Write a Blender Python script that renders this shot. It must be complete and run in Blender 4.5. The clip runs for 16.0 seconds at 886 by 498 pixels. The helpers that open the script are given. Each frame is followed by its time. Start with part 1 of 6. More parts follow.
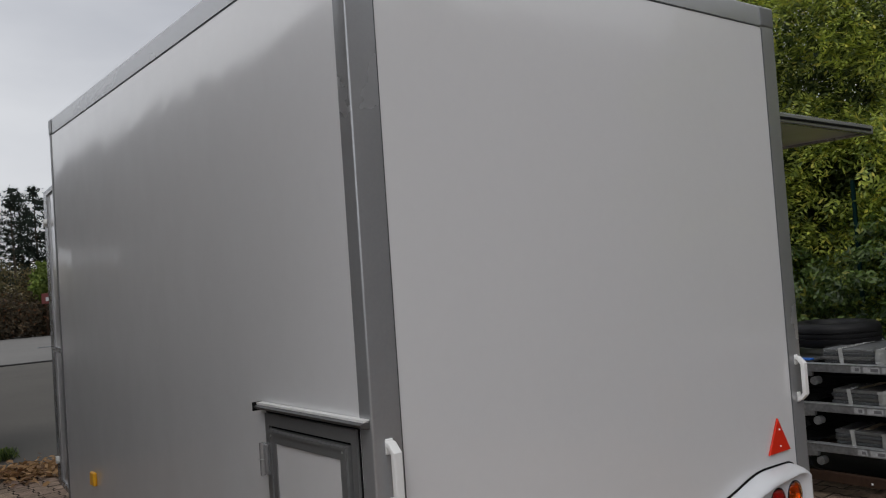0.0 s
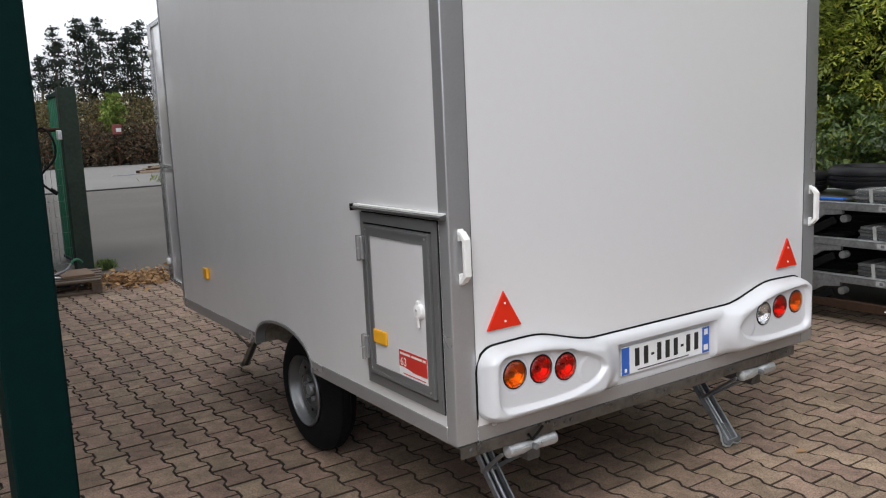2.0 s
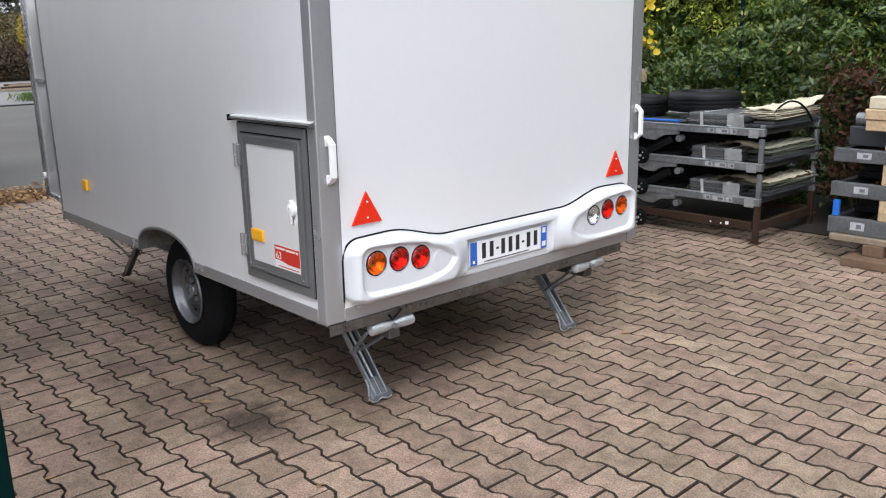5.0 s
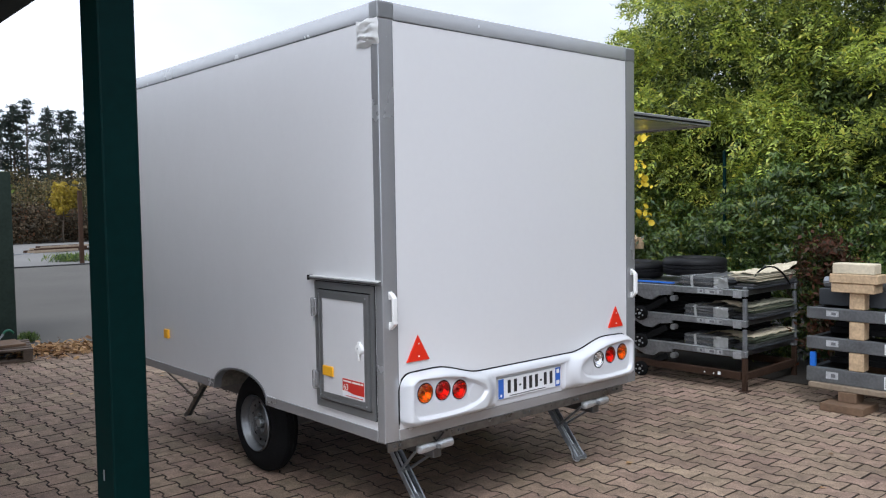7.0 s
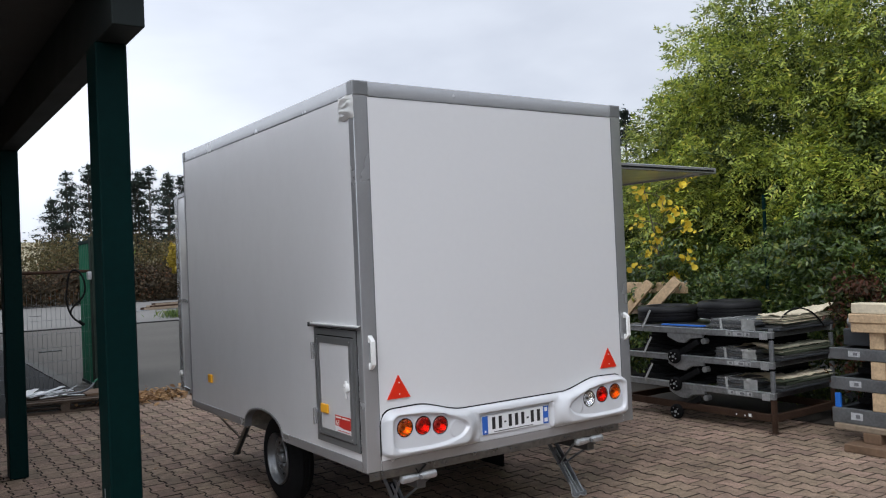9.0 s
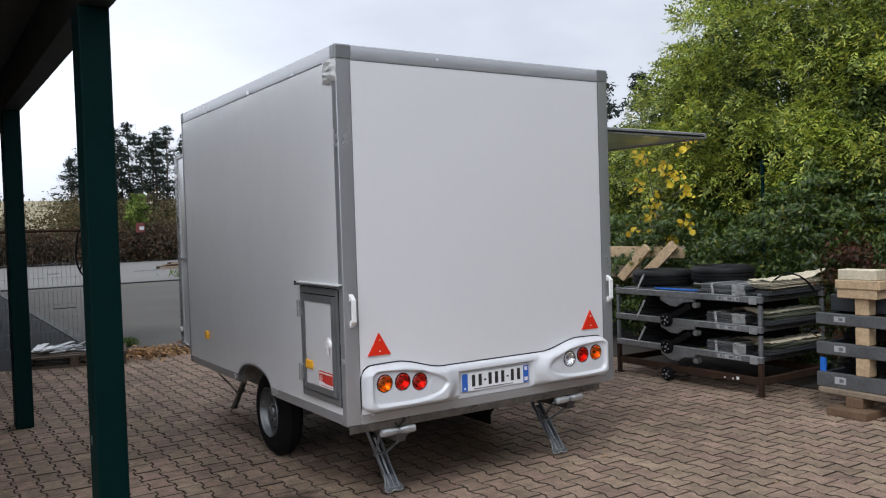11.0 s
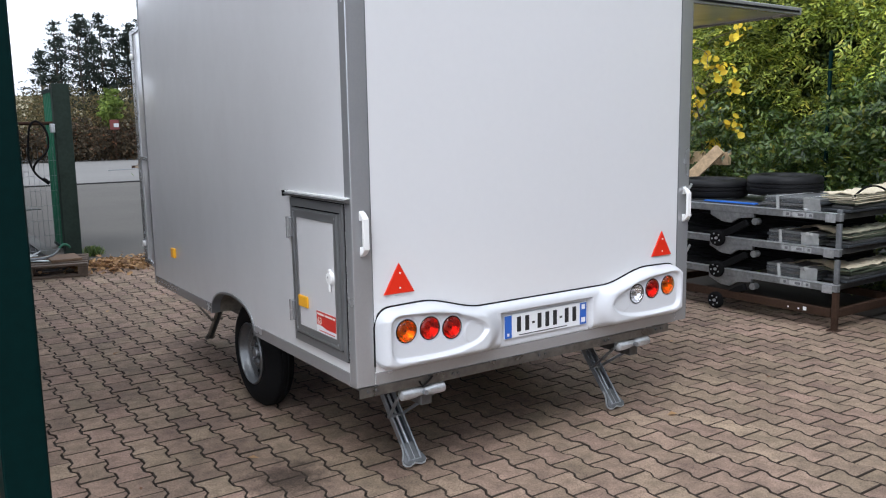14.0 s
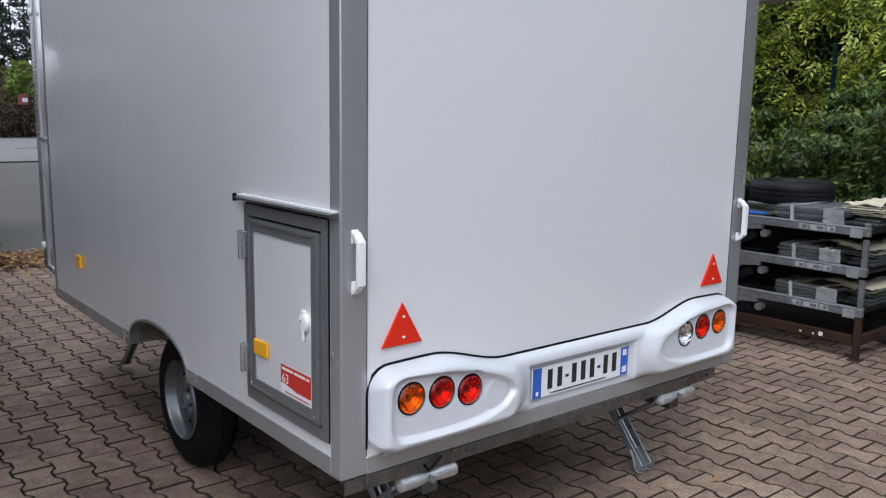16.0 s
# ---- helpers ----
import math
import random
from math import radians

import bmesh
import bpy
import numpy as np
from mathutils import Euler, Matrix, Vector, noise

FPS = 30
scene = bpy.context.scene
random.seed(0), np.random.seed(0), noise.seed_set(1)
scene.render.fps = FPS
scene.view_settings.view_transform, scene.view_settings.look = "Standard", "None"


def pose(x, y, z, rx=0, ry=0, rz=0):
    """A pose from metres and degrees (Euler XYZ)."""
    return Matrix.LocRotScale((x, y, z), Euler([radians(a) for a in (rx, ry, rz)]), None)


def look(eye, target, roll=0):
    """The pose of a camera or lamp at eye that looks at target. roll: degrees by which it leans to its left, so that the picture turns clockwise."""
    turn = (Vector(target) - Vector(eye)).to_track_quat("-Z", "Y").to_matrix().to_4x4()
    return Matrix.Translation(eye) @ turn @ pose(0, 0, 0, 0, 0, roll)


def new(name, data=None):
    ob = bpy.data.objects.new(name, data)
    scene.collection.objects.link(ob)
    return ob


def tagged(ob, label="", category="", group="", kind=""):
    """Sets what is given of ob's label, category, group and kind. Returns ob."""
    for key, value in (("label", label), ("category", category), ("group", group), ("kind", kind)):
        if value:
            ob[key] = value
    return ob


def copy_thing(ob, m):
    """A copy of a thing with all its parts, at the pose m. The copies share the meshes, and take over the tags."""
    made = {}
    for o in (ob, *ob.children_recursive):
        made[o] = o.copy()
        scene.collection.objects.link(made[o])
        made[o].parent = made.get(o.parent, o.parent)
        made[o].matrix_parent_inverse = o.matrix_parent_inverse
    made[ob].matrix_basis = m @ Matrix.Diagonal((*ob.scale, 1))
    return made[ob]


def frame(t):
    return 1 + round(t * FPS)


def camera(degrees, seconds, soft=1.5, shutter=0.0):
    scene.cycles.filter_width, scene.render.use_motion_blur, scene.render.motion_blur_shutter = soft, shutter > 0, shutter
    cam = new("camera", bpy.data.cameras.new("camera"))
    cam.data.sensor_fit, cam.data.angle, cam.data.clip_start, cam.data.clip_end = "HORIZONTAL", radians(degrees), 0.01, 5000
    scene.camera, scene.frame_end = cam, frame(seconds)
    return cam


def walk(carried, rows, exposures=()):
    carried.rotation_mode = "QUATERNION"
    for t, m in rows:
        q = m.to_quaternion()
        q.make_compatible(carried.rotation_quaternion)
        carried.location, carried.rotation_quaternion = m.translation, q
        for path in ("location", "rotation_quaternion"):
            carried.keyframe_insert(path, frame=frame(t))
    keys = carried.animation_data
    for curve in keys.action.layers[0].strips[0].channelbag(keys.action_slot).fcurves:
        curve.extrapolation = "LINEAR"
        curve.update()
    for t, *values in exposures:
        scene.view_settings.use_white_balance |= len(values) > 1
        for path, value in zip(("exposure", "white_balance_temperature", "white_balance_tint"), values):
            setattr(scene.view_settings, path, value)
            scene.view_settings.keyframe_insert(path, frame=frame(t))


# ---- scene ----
cam = camera(56.3, 16.0, soft=1.15)
EXPOSURES = [(0.0, -1.39, 6640, 10), (0.5, -1.29, 6640, 10), (1.0, -1.16, 6590, 10), (1.5, -0.72, 6590, 10), (2.0, -0.48, 6590, 10), (3.0, -0.03, 6430, 10), (3.5, 0.13, 6360, 10), (4.2, 0.1, 6360, 10), (6.5, -0.21, 5990, 10), (7.0, -0.33, 6040, 10), (7.5, -0.58, 6240, 10), (8.0, -0.71, 6240, 10), (10.5, -0.65, 6210, 10), (11.0, -0.67, 6240, 10), (12.0, -0.56, 6140, 10), (12.5, -0.46, 6110, 10), (13.5, -0.23, 6080, 10), (14.5, -0.21, 6090, 10), (15.0, -0.33, 6040, 10), (15.5, -0.42, 5990, 10), (16.0, -0.51, 5940, 10)]
PATH = [
    (0, (-1.126, -1.767, 1.638), (0.11, -0.196, 1.704), -4.0),
    (0.5, (-1.32, -1.815, 1.629), (-0.016, -0.3, 1.69), -2.0),
    (1, (-1.474, -1.914, 1.633), (-0.186, -0.389, 1.52), -1.3),
    (1.5, (-1.514, -2.038, 1.607), (-0.321, -0.447, 1.394), -1.6),
    (2, (-1.5, -2.211, 1.589), (-0.403, -0.567, 1.285), -2.5),
    (2.5, (-1.579, -2.306, 1.564), (-0.449, -0.696, 1.205), -1.8),
    (3, (-1.68, -2.379, 1.53), (-0.451, -0.892, 1.002), -1.6),
    (3.5, (-1.697, -2.426, 1.523), (-0.466, -0.968, 0.925), -1.6),
    (4, (-1.646, -2.506, 1.56), (-0.406, -1.037, 1.009), -2.2),
    (4.2, (-1.608, -2.48, 1.553), (-0.333, -1.037, 1.012), -1.4),
    (6.3, (-2.231, -2.998, 1.615), (-0.924, -1.514, 1.316), -1.8),
    (6.5, (-2.325, -3.038, 1.614), (-0.999, -1.562, 1.362), -1.4),
    (7, (-2.426, -3.176, 1.647), (-1.1, -1.683, 1.545), -0.9),
    (7.5, (-2.224, -3.45, 1.634), (-1.07, -1.817, 1.672), -1.1),
    (8, (-2.217, -3.654, 1.633), (-1.073, -2.014, 1.679), -2.3),
    (10.5, (-2.032, -4.193, 1.623), (-0.943, -2.515, 1.586), -2.2),
    (11, (-2.032, -4.177, 1.617), (-0.946, -2.499, 1.556), -1.8),
    (11.5, (-2.029, -4.052, 1.599), (-0.962, -2.363, 1.501), -1.4),
    (12, (-2.082, -3.812, 1.603), (-0.967, -2.159, 1.449), -1.4),
    (12.5, (-2.0, -3.631, 1.574), (-0.877, -1.986, 1.4), -0.9),
    (13, (-1.712, -3.407, 1.578), (-0.678, -1.708, 1.364), -0.6),
    (13.5, (-1.594, -3.214, 1.564), (-0.565, -1.521, 1.293), -0.4),
    (14, (-1.554, -2.968, 1.576), (-0.45, -1.327, 1.281), -1.0),
    (14.5, (-1.416, -2.738, 1.559), (-0.26, -1.136, 1.244), -0.5),
    (15, (-1.227, -2.505, 1.575), (-0.107, -0.884, 1.233), 0.4),
    (15.5, (-1.186, -2.235, 1.554), (-0.035, -0.629, 1.248), 1.5),
    (16, (-1.226, -1.953, 1.565), (0.023, -0.424, 1.243), 1.0),
]
walk(cam, [(t, look(eye, target, roll)) for t, eye, target, roll in PATH], EXPOSURES)

# ---- light ----
world = bpy.data.worlds.new("sky")
scene.world = world
world.use_nodes = True
wn, wl = world.node_tree.nodes, world.node_tree.links
wn.clear()
SUN_EL, SUN_AZ = 52.0, 228.0          # azimuth: degrees clockwise from +y, where the sun stands
sky = wn.new("ShaderNodeTexSky")
sky.sky_type, sky.sun_disc = "NISHITA", False
sky.sun_elevation, sky.sun_rotation = radians(SUN_EL), radians(SUN_AZ)
sky.air_density, sky.dust_density, sky.ozone_density = 1.0, 3.0, 1.0
geo = wn.new("ShaderNodeTexCoord")
squash = wn.new("ShaderNodeMapping")
squash.inputs["Scale"].default_value = (1.0, 1.0, 2.6)
squash.inputs["Location"].default_value = (0.35, 0.1, 0.0)
clouds = wn.new("ShaderNodeTexNoise")
clouds.inputs["Scale"].default_value, clouds.inputs["Detail"].default_value, clouds.inputs["Roughness"].default_value = 1.7, 6.0, 0.5
shade = wn.new("ShaderNodeValToRGB")
shade.color_ramp.elements[0].position, shade.color_ramp.elements[0].color = 0.34, (0.80, 0.84, 0.93, 1)
shade.color_ramp.elements[1].position, shade.color_ramp.elements[1].color = 0.64, (1.17, 1.21, 1.28, 1)
bright = wn.new("ShaderNodeVectorMath")
bright.operation = "SCALE"
mixed = wn.new("ShaderNodeMixRGB")
mixed.inputs["Fac"].default_value = 0.88
bg = wn.new("ShaderNodeBackground")
bg.inputs["Strength"].default_value = 0.115
wout = wn.new("ShaderNodeOutputWorld")
wl.new(geo.outputs["Generated"], squash.inputs["Vector"])
wl.new(squash.outputs["Vector"], clouds.inputs["Vector"])
wl.new(clouds.outputs["Fac"], shade.inputs["Fac"])
wl.new(sky.outputs["Color"], mixed.inputs["Color1"])
wl.new(shade.outputs["Color"], bright.inputs[0])
split = wn.new("ShaderNodeSeparateXYZ")
wl.new(geo.outputs["Generated"], split.inputs["Vector"])
rise = wn.new("ShaderNodeMapRange")
rise.inputs["To Min"].default_value, rise.inputs["To Max"].default_value = 15.0, 17.0
wl.new(split.outputs["Z"], rise.inputs["Value"])
side = wn.new("ShaderNodeVectorMath")
side.operation = "DOT_PRODUCT"
side.inputs[1].default_value = (-0.97, -0.26, 0.0)
wl.new(geo.outputs["Generated"], side.inputs[0])
glow = wn.new("ShaderNodeMapRange")
glow.inputs["From Min"].default_value, glow.inputs["From Max"].default_value = -1.0, 1.0
glow.inputs["To Min"].default_value, glow.inputs["To Max"].default_value = 0.74, 1.60
wl.new(side.outputs["Value"], glow.inputs["Value"])
lit = wn.new("ShaderNodeMath")
lit.operation = "MULTIPLY"
wl.new(rise.outputs["Result"], lit.inputs[0])
wl.new(glow.outputs["Result"], lit.inputs[1])
wl.new(lit.outputs[0], bright.inputs["Scale"])
wl.new(bright.outputs["Vector"], mixed.inputs["Color2"])
wl.new(mixed.outputs["Color"], bg.inputs["Color"])
wl.new(bg.outputs["Background"], wout.inputs["Surface"])

sun_data = bpy.data.lights.new("sun", "SUN")
sun_data.energy, sun_data.angle, sun_data.color = 2.0, radians(27), (1.0, 0.985, 0.96)
sun = new("sun", sun_data)
a, e = radians(SUN_AZ), radians(SUN_EL)
sun.matrix_world = look((20 * math.sin(a) * math.cos(e), 20 * math.cos(a) * math.cos(e), 20 * math.sin(e)), (0, 0, 0))


# ---- materials ----
def material(name, color, rough=0.6, metal=0.0, spread=0.12, grain=60.0, blotch=3.0, bump=0.15, coat=0.0, random_by="", tint=0.0, spec=0.5, swing=0.1):
    """Grain and blotches in colour, roughness and relief. random_by: 'object' or 'island' varies the pieces."""
    m = bpy.data.materials.new(name)
    m.use_nodes = True
    n, l = m.node_tree.nodes, m.node_tree.links
    b = n["Principled BSDF"]
    b.inputs["Metallic"].default_value = metal
    b.inputs["Coat Weight"].default_value = coat
    b.inputs["Coat Roughness"].default_value = 0.14
    b.inputs["Specular IOR Level"].default_value = spec
    pos = n.new("ShaderNodeNewGeometry")
    fine, big = n.new("ShaderNodeTexNoise"), n.new("ShaderNodeTexNoise")
    fine.inputs["Scale"].default_value, fine.inputs["Detail"].default_value = grain, 4.0
    big.inputs["Scale"].default_value, big.inputs["Detail"].default_value = blotch, 5.0
    for t in (fine, big):
        l.new(pos.outputs["Position"], t.inputs["Vector"])
    add = n.new("ShaderNodeMath")
    add.operation = "ADD"
    l.new(fine.outputs["Fac"], add.inputs[0])
    l.new(big.outputs["Fac"], add.inputs[1])
    ramp = n.new("ShaderNodeMapRange")
    ramp.inputs["From Min"].default_value, ramp.inputs["From Max"].default_value = 0.6, 1.4
    ramp.inputs["To Min"].default_value, ramp.inputs["To Max"].default_value = 1 - spread, 1 + spread
    l.new(add.outputs[0], ramp.inputs["Value"])
    hsv = n.new("ShaderNodeHueSaturation")
    hsv.inputs["Color"].default_value = (*color, 1)
    last = ramp.outputs["Result"]
    if random_by:
        if random_by == "object":
            rnd = n.new("ShaderNodeObjectInfo").outputs["Random"]
        else:
            rnd = pos.outputs["Random Per Island"]
        r2 = n.new("ShaderNodeMapRange")
        r2.inputs["To Min"].default_value, r2.inputs["To Max"].default_value = 1 - 0.55 * spread, 1 + 0.55 * spread
        l.new(rnd, r2.inputs["Value"])
        mul = n.new("ShaderNodeMath")
        mul.operation = "MULTIPLY"
        l.new(r2.outputs["Result"], mul.inputs[0])
        l.new(last, mul.inputs[1])
        last = mul.outputs[0]
        if tint:
            spin = n.new("ShaderNodeMath")
            spin.operation = "MULTIPLY_ADD"
            spin.inputs[1].default_value, spin.inputs[2].default_value = 37.7, 0.0
            l.new(rnd, spin.inputs[0])
            frac = n.new("ShaderNodeMath")
            frac.operation = "FRACT"
            l.new(spin.outputs[0], frac.inputs[0])
            r3 = n.new("ShaderNodeMapRange")
            r3.inputs["To Min"].default_value, r3.inputs["To Max"].default_value = 0.5 - tint, 0.5 + tint
            l.new(frac.outputs[0], r3.inputs["Value"])
            l.new(r3.outputs["Result"], hsv.inputs["Hue"])
    l.new(last, hsv.inputs["Value"])
    l.new(hsv.outputs["Color"], b.inputs["Base Color"])
    rr = n.new("ShaderNodeMapRange")
    rr.inputs["To Min"].default_value, rr.inputs["To Max"].default_value = max(rough - swing, 0.02), min(rough + swing, 1.0)
    l.new(big.outputs["Fac"], rr.inputs["Value"])
    l.new(rr.outputs["Result"], b.inputs["Roughness"])
    if bump:
        bp = n.new("ShaderNodeBump")
        bp.inputs["Strength"].default_value, bp.inputs["Distance"].default_value = bump, 0.004
        l.new(fine.outputs["Fac"], bp.inputs["Height"])
        l.new(bp.outputs["Normal"], b.inputs["Normal"])
    return m


def leaf_material(name, dark, light, warm=None, rough=0.55, spec=0.25):
    """Leaves: each its own green between dark and light, a few warm ones, some light through."""
    m = bpy.data.materials.new(name)
    m.use_nodes = True
    n, l = m.node_tree.nodes, m.node_tree.links
    b = n["Principled BSDF"]
    b.inputs["Roughness"].default_value = rough
    b.inputs["Specular IOR Level"].default_value = spec
    pos = n.new("ShaderNodeNewGeometry")
    ramp = n.new("ShaderNodeValToRGB")
    ramp.color_ramp.elements[0].color = (*dark, 1)
    ramp.color_ramp.elements[1].position, ramp.color_ramp.elements[1].color = 0.85, (*light, 1)
    if warm:
        last = ramp.color_ramp.elements.new(0.97)
        last.color = (*warm, 1)
    l.new(pos.outputs["Random Per Island"], ramp.inputs["Fac"])
    tone = n.new("ShaderNodeTexNoise")
    tone.inputs["Scale"].default_value = 1.1
    l.new(pos.outputs["Position"], tone.inputs["Vector"])
    r = n.new("ShaderNodeMapRange")
    r.inputs["From Min"].default_value, r.inputs["From Max"].default_value = 0.3, 0.7
    r.inputs["To Min"].default_value, r.inputs["To Max"].default_value = 0.65, 1.3
    l.new(tone.outputs["Fac"], r.inputs["Value"])
    hsv = n.new("ShaderNodeHueSaturation")
    l.new(ramp.outputs["Color"], hsv.inputs["Color"])
    l.new(r.outputs["Result"], hsv.inputs["Value"])
    l.new(hsv.outputs["Color"], b.inputs["Base Color"])
    tr = n.new("ShaderNodeBsdfTranslucent")
    l.new(hsv.outputs["Color"], tr.inputs["Color"])
    mix = n.new("ShaderNodeMixShader")
    mix.inputs["Fac"].default_value = 0.32
    l.new(b.outputs["BSDF"], mix.inputs[1])
    l.new(tr.outputs["BSDF"], mix.inputs[2])
    l.new(mix.outputs["Shader"], n["Material Output"].inputs["Surface"])
    return m


WHITE = material("white_panel_paint", (0.71, 0.71, 0.72), 0.32, spread=0.015, grain=25, blotch=1.2, bump=0.004, coat=1.0, swing=0.015)
WHITE.node_tree.nodes["Principled BSDF"].inputs["Coat Roughness"].default_value = 0.115
WHITE.node_tree.nodes["Principled BSDF"].inputs["Coat IOR"].default_value = 1.85


def ripple(mat, scale, depth):
    """Slow waves in the clear coat of a large sandwich panel."""
    n, l = mat.node_tree.nodes, mat.node_tree.links
    pos, wave, bp = n.new("ShaderNodeNewGeometry"), n.new("ShaderNodeTexNoise"), n.new("ShaderNodeBump")
    wave.inputs["Scale"].default_value, wave.inputs["Detail"].default_value = scale, 2.0
    bp.inputs["Strength"].default_value, bp.inputs["Distance"].default_value = 1.0, depth
    l.new(pos.outputs["Position"], wave.inputs["Vector"])
    l.new(wave.outputs["Fac"], bp.inputs["Height"])
    l.new(bp.outputs["Normal"], n["Principled BSDF"].inputs["Coat Normal"])


ripple(WHITE, 2.4, 0.007)
GRP = material("white_moulded_plastic", (0.61, 0.62, 0.645), 0.3, spread=0.015, grain=30, blotch=2, bump=0.0, coat=0.5, swing=0.0)
NYLON = material("white_nylon", (0.78, 0.78, 0.77), 0.4, spread=0.03, grain=80, bump=0.03)
ALU = material("grey_aluminium_trim", (0.42, 0.425, 0.435), 0.26, metal=0.6, spread=0.05, grain=120, blotch=4, bump=0.02, swing=0.05)
ALU_DARK = material("dark_grey_aluminium", (0.24, 0.245, 0.25), 0.32, metal=0.55, spread=0.06, grain=120, blotch=5, bump=0.02, swing=0.05)
GALV = material("galvanised_steel", (0.50, 0.515, 0.53), 0.36, metal=0.6, spread=0.28, grain=45, blotch=9, bump=0.10)
GALV_DULL = material("dull_galvanised_steel", (0.25, 0.265, 0.28), 0.38, metal=0.6, spread=0.32, grain=40, blotch=7, bump=0.08)
# darker galvanised tone, also holds shade under the trailer and inside the rack
GALV_DARK = material("dark_galvanised_steel", (0.12, 0.12, 0.12), 0.45, metal=0.6, spread=0.3, grain=40, blotch=7, bump=0.06)
GALV_MID = material("galvanised_steel_web", (0.29, 0.30, 0.31), 0.40, metal=0.6, spread=0.35, grain=45, blotch=11, bump=0.10)
GALV_OLD = material("muddy_galvanised_steel", (0.20, 0.175, 0.145), 0.5, metal=0.5, spread=0.4, grain=40, blotch=12, bump=0.1)
GALV_GREY = material("weathered_grey_galvanised_steel", (0.13, 0.135, 0.14), 0.5, metal=0.45, spread=0.3, grain=50, blotch=10, bump=0.06)
DARK_STEEL = material("dark_grey_steel", (0.055, 0.06, 0.066), 0.55, spec=0.3, metal=0.4, spread=0.15, grain=60, blotch=4, bump=0.04)
RAIL = material("dirty_galvanised_rail", (0.15, 0.145, 0.135), 0.30, metal=0.75, spread=0.4, grain=40, blotch=9, bump=0.06)
RUST = material("rusty_steel", (0.042, 0.024, 0.016), 0.9, spec=0.12, spread=0.35, grain=55, blotch=7, bump=0.3)
RUBBER = material("black_rubber", (0.008, 0.008, 0.0085), 0.85, spec=0.08, spread=0.25, grain=90, blotch=8, bump=0.15)
BLACK = material("black_plastic", (0.007, 0.007, 0.0075), 0.7, spec=0.08, spread=0.1, grain=90, bump=0.02)
TYRE_OLD = material("scuffed_old_rubber", (0.010, 0.010, 0.011), 0.5, spec=0.16, spread=0.3, grain=70, blotch=9, bump=0.2)
RIM = material("silver_wheel_paint", (0.15, 0.155, 0.16), 0.36, metal=0.75, spread=0.15, grain=70, blotch=8, bump=0.03)
RED = material("red_reflector", (0.66, 0.024, 0.006), 0.45, spec=0.3, spread=0.06, grain=400, bump=0.05)


def lens_material(name, color):
    m = bpy.data.materials.new(name)
    m.use_nodes = True
    b = m.node_tree.nodes["Principled BSDF"]
    b.inputs["Base Color"].default_value = (*color, 1)
    b.inputs["Roughness"].default_value, b.inputs["IOR"].default_value = 0.03, 1.45
    b.inputs["Transmission Weight"].default_value = 1.0
    return m


LENS_RED, LENS_AMBER, LENS_GLASS = lens_material("red_lamp_lens", (0.93, 0.075, 0.035)), lens_material("amber_lamp_lens", (1.0, 0.33, 0.015)), lens_material("clear_lamp_lens", (0.95, 0.95, 0.96))
CHROME = material("lamp_reflector_chrome", (0.80, 0.80, 0.80), 0.14, metal=1.0, spread=0.15, grain=60, blotch=40, bump=0.35)
YELLOW = material("amber_marker_plastic", (0.85, 0.42, 0.02), 0.35, spread=0.08, grain=250, bump=0.1)
PLATE = material("white_plate", (0.78, 0.79, 0.80), 0.35, spread=0.02, grain=200, bump=0.01)
BLUE = material("blue_plate_band", (0.03, 0.12, 0.48), 0.35, spread=0.05, grain=100, bump=0.01)
INK = material("black_ink", (0.02, 0.02, 0.022), 0.5, spread=0.1, bump=0.0)
SIGN_RED = material("faded_red_sign", (0.11, 0.018, 0.016), 0.6, spread=0.15, bump=0.0)
LABEL = material("grey_printed_label", (0.40, 0.41, 0.42), 0.5, spread=0.35, grain=90, blotch=30, bump=0.0)
LABEL_INK = material("faded_label_print", (0.14, 0.14, 0.15), 0.6, spread=0.1, bump=0.0)
STICKER_RED = material("red_sticker", (0.55, 0.035, 0.025), 0.4, spread=0.05, bump=0.0)
STICKER_PALE = material("pale_sticker_print", (0.80, 0.74, 0.66), 0.4, spread=0.05, bump=0.0)
TAPE = material("crumpled_white_film", (0.82, 0.82, 0.81), 0.35, spread=0.06, grain=40, blotch=14, bump=0.3)
GREEN = material("dark_green_paint", (0.0009, 0.0118, 0.0114), 0.55, spec=0.06, spread=0.2, grain=30, blotch=2, bump=0.04)
GREEN_BRIGHT = material("green_sheet_paint", (0.008, 0.11, 0.058), 0.6, spread=0.15, grain=40, blotch=3, bump=0.04)
GATE_POST = material("weathered_dark_green_paint", (0.016, 0.026, 0.020), 0.7, spec=0.2, spread=0.35, grain=30, blotch=5, bump=0.1)
FASCIA = material("dark_fascia_paint", (0.012, 0.016, 0.016), 0.6, spec=0.12, spread=0.15, grain=30, blotch=3, bump=0.05)
SOFFIT = material("brown_soffit_boards", (0.30, 0.18, 0.10), 0.8, spread=0.2, grain=30, blotch=2, bump=0.1)
RENDERED = material("grey_rendered_wall", (0.17, 0.165, 0.16), 0.9, spread=0.12, grain=80, blotch=2, bump=0.3)
WOOD = material("pale_sawn_wood", (0.46, 0.33, 0.20), 0.75, spread=0.32, grain=55, blotch=16, bump=0.2)
WOOD_OLD = material("weathered_wood", (0.22, 0.17, 0.12), 0.85, spread=0.25, grain=40, blotch=7, bump=0.3)
WOOD_BROWN = material("brown_stained_wood", (0.14, 0.085, 0.05), 0.8, spread=0.25, grain=40, blotch=7, bump=0.3)
WOOD_DARK = material("dark_wet_wood", (0.085, 0.058, 0.040), 0.8, spread=0.35, grain=40, blotch=7, bump=0.3)
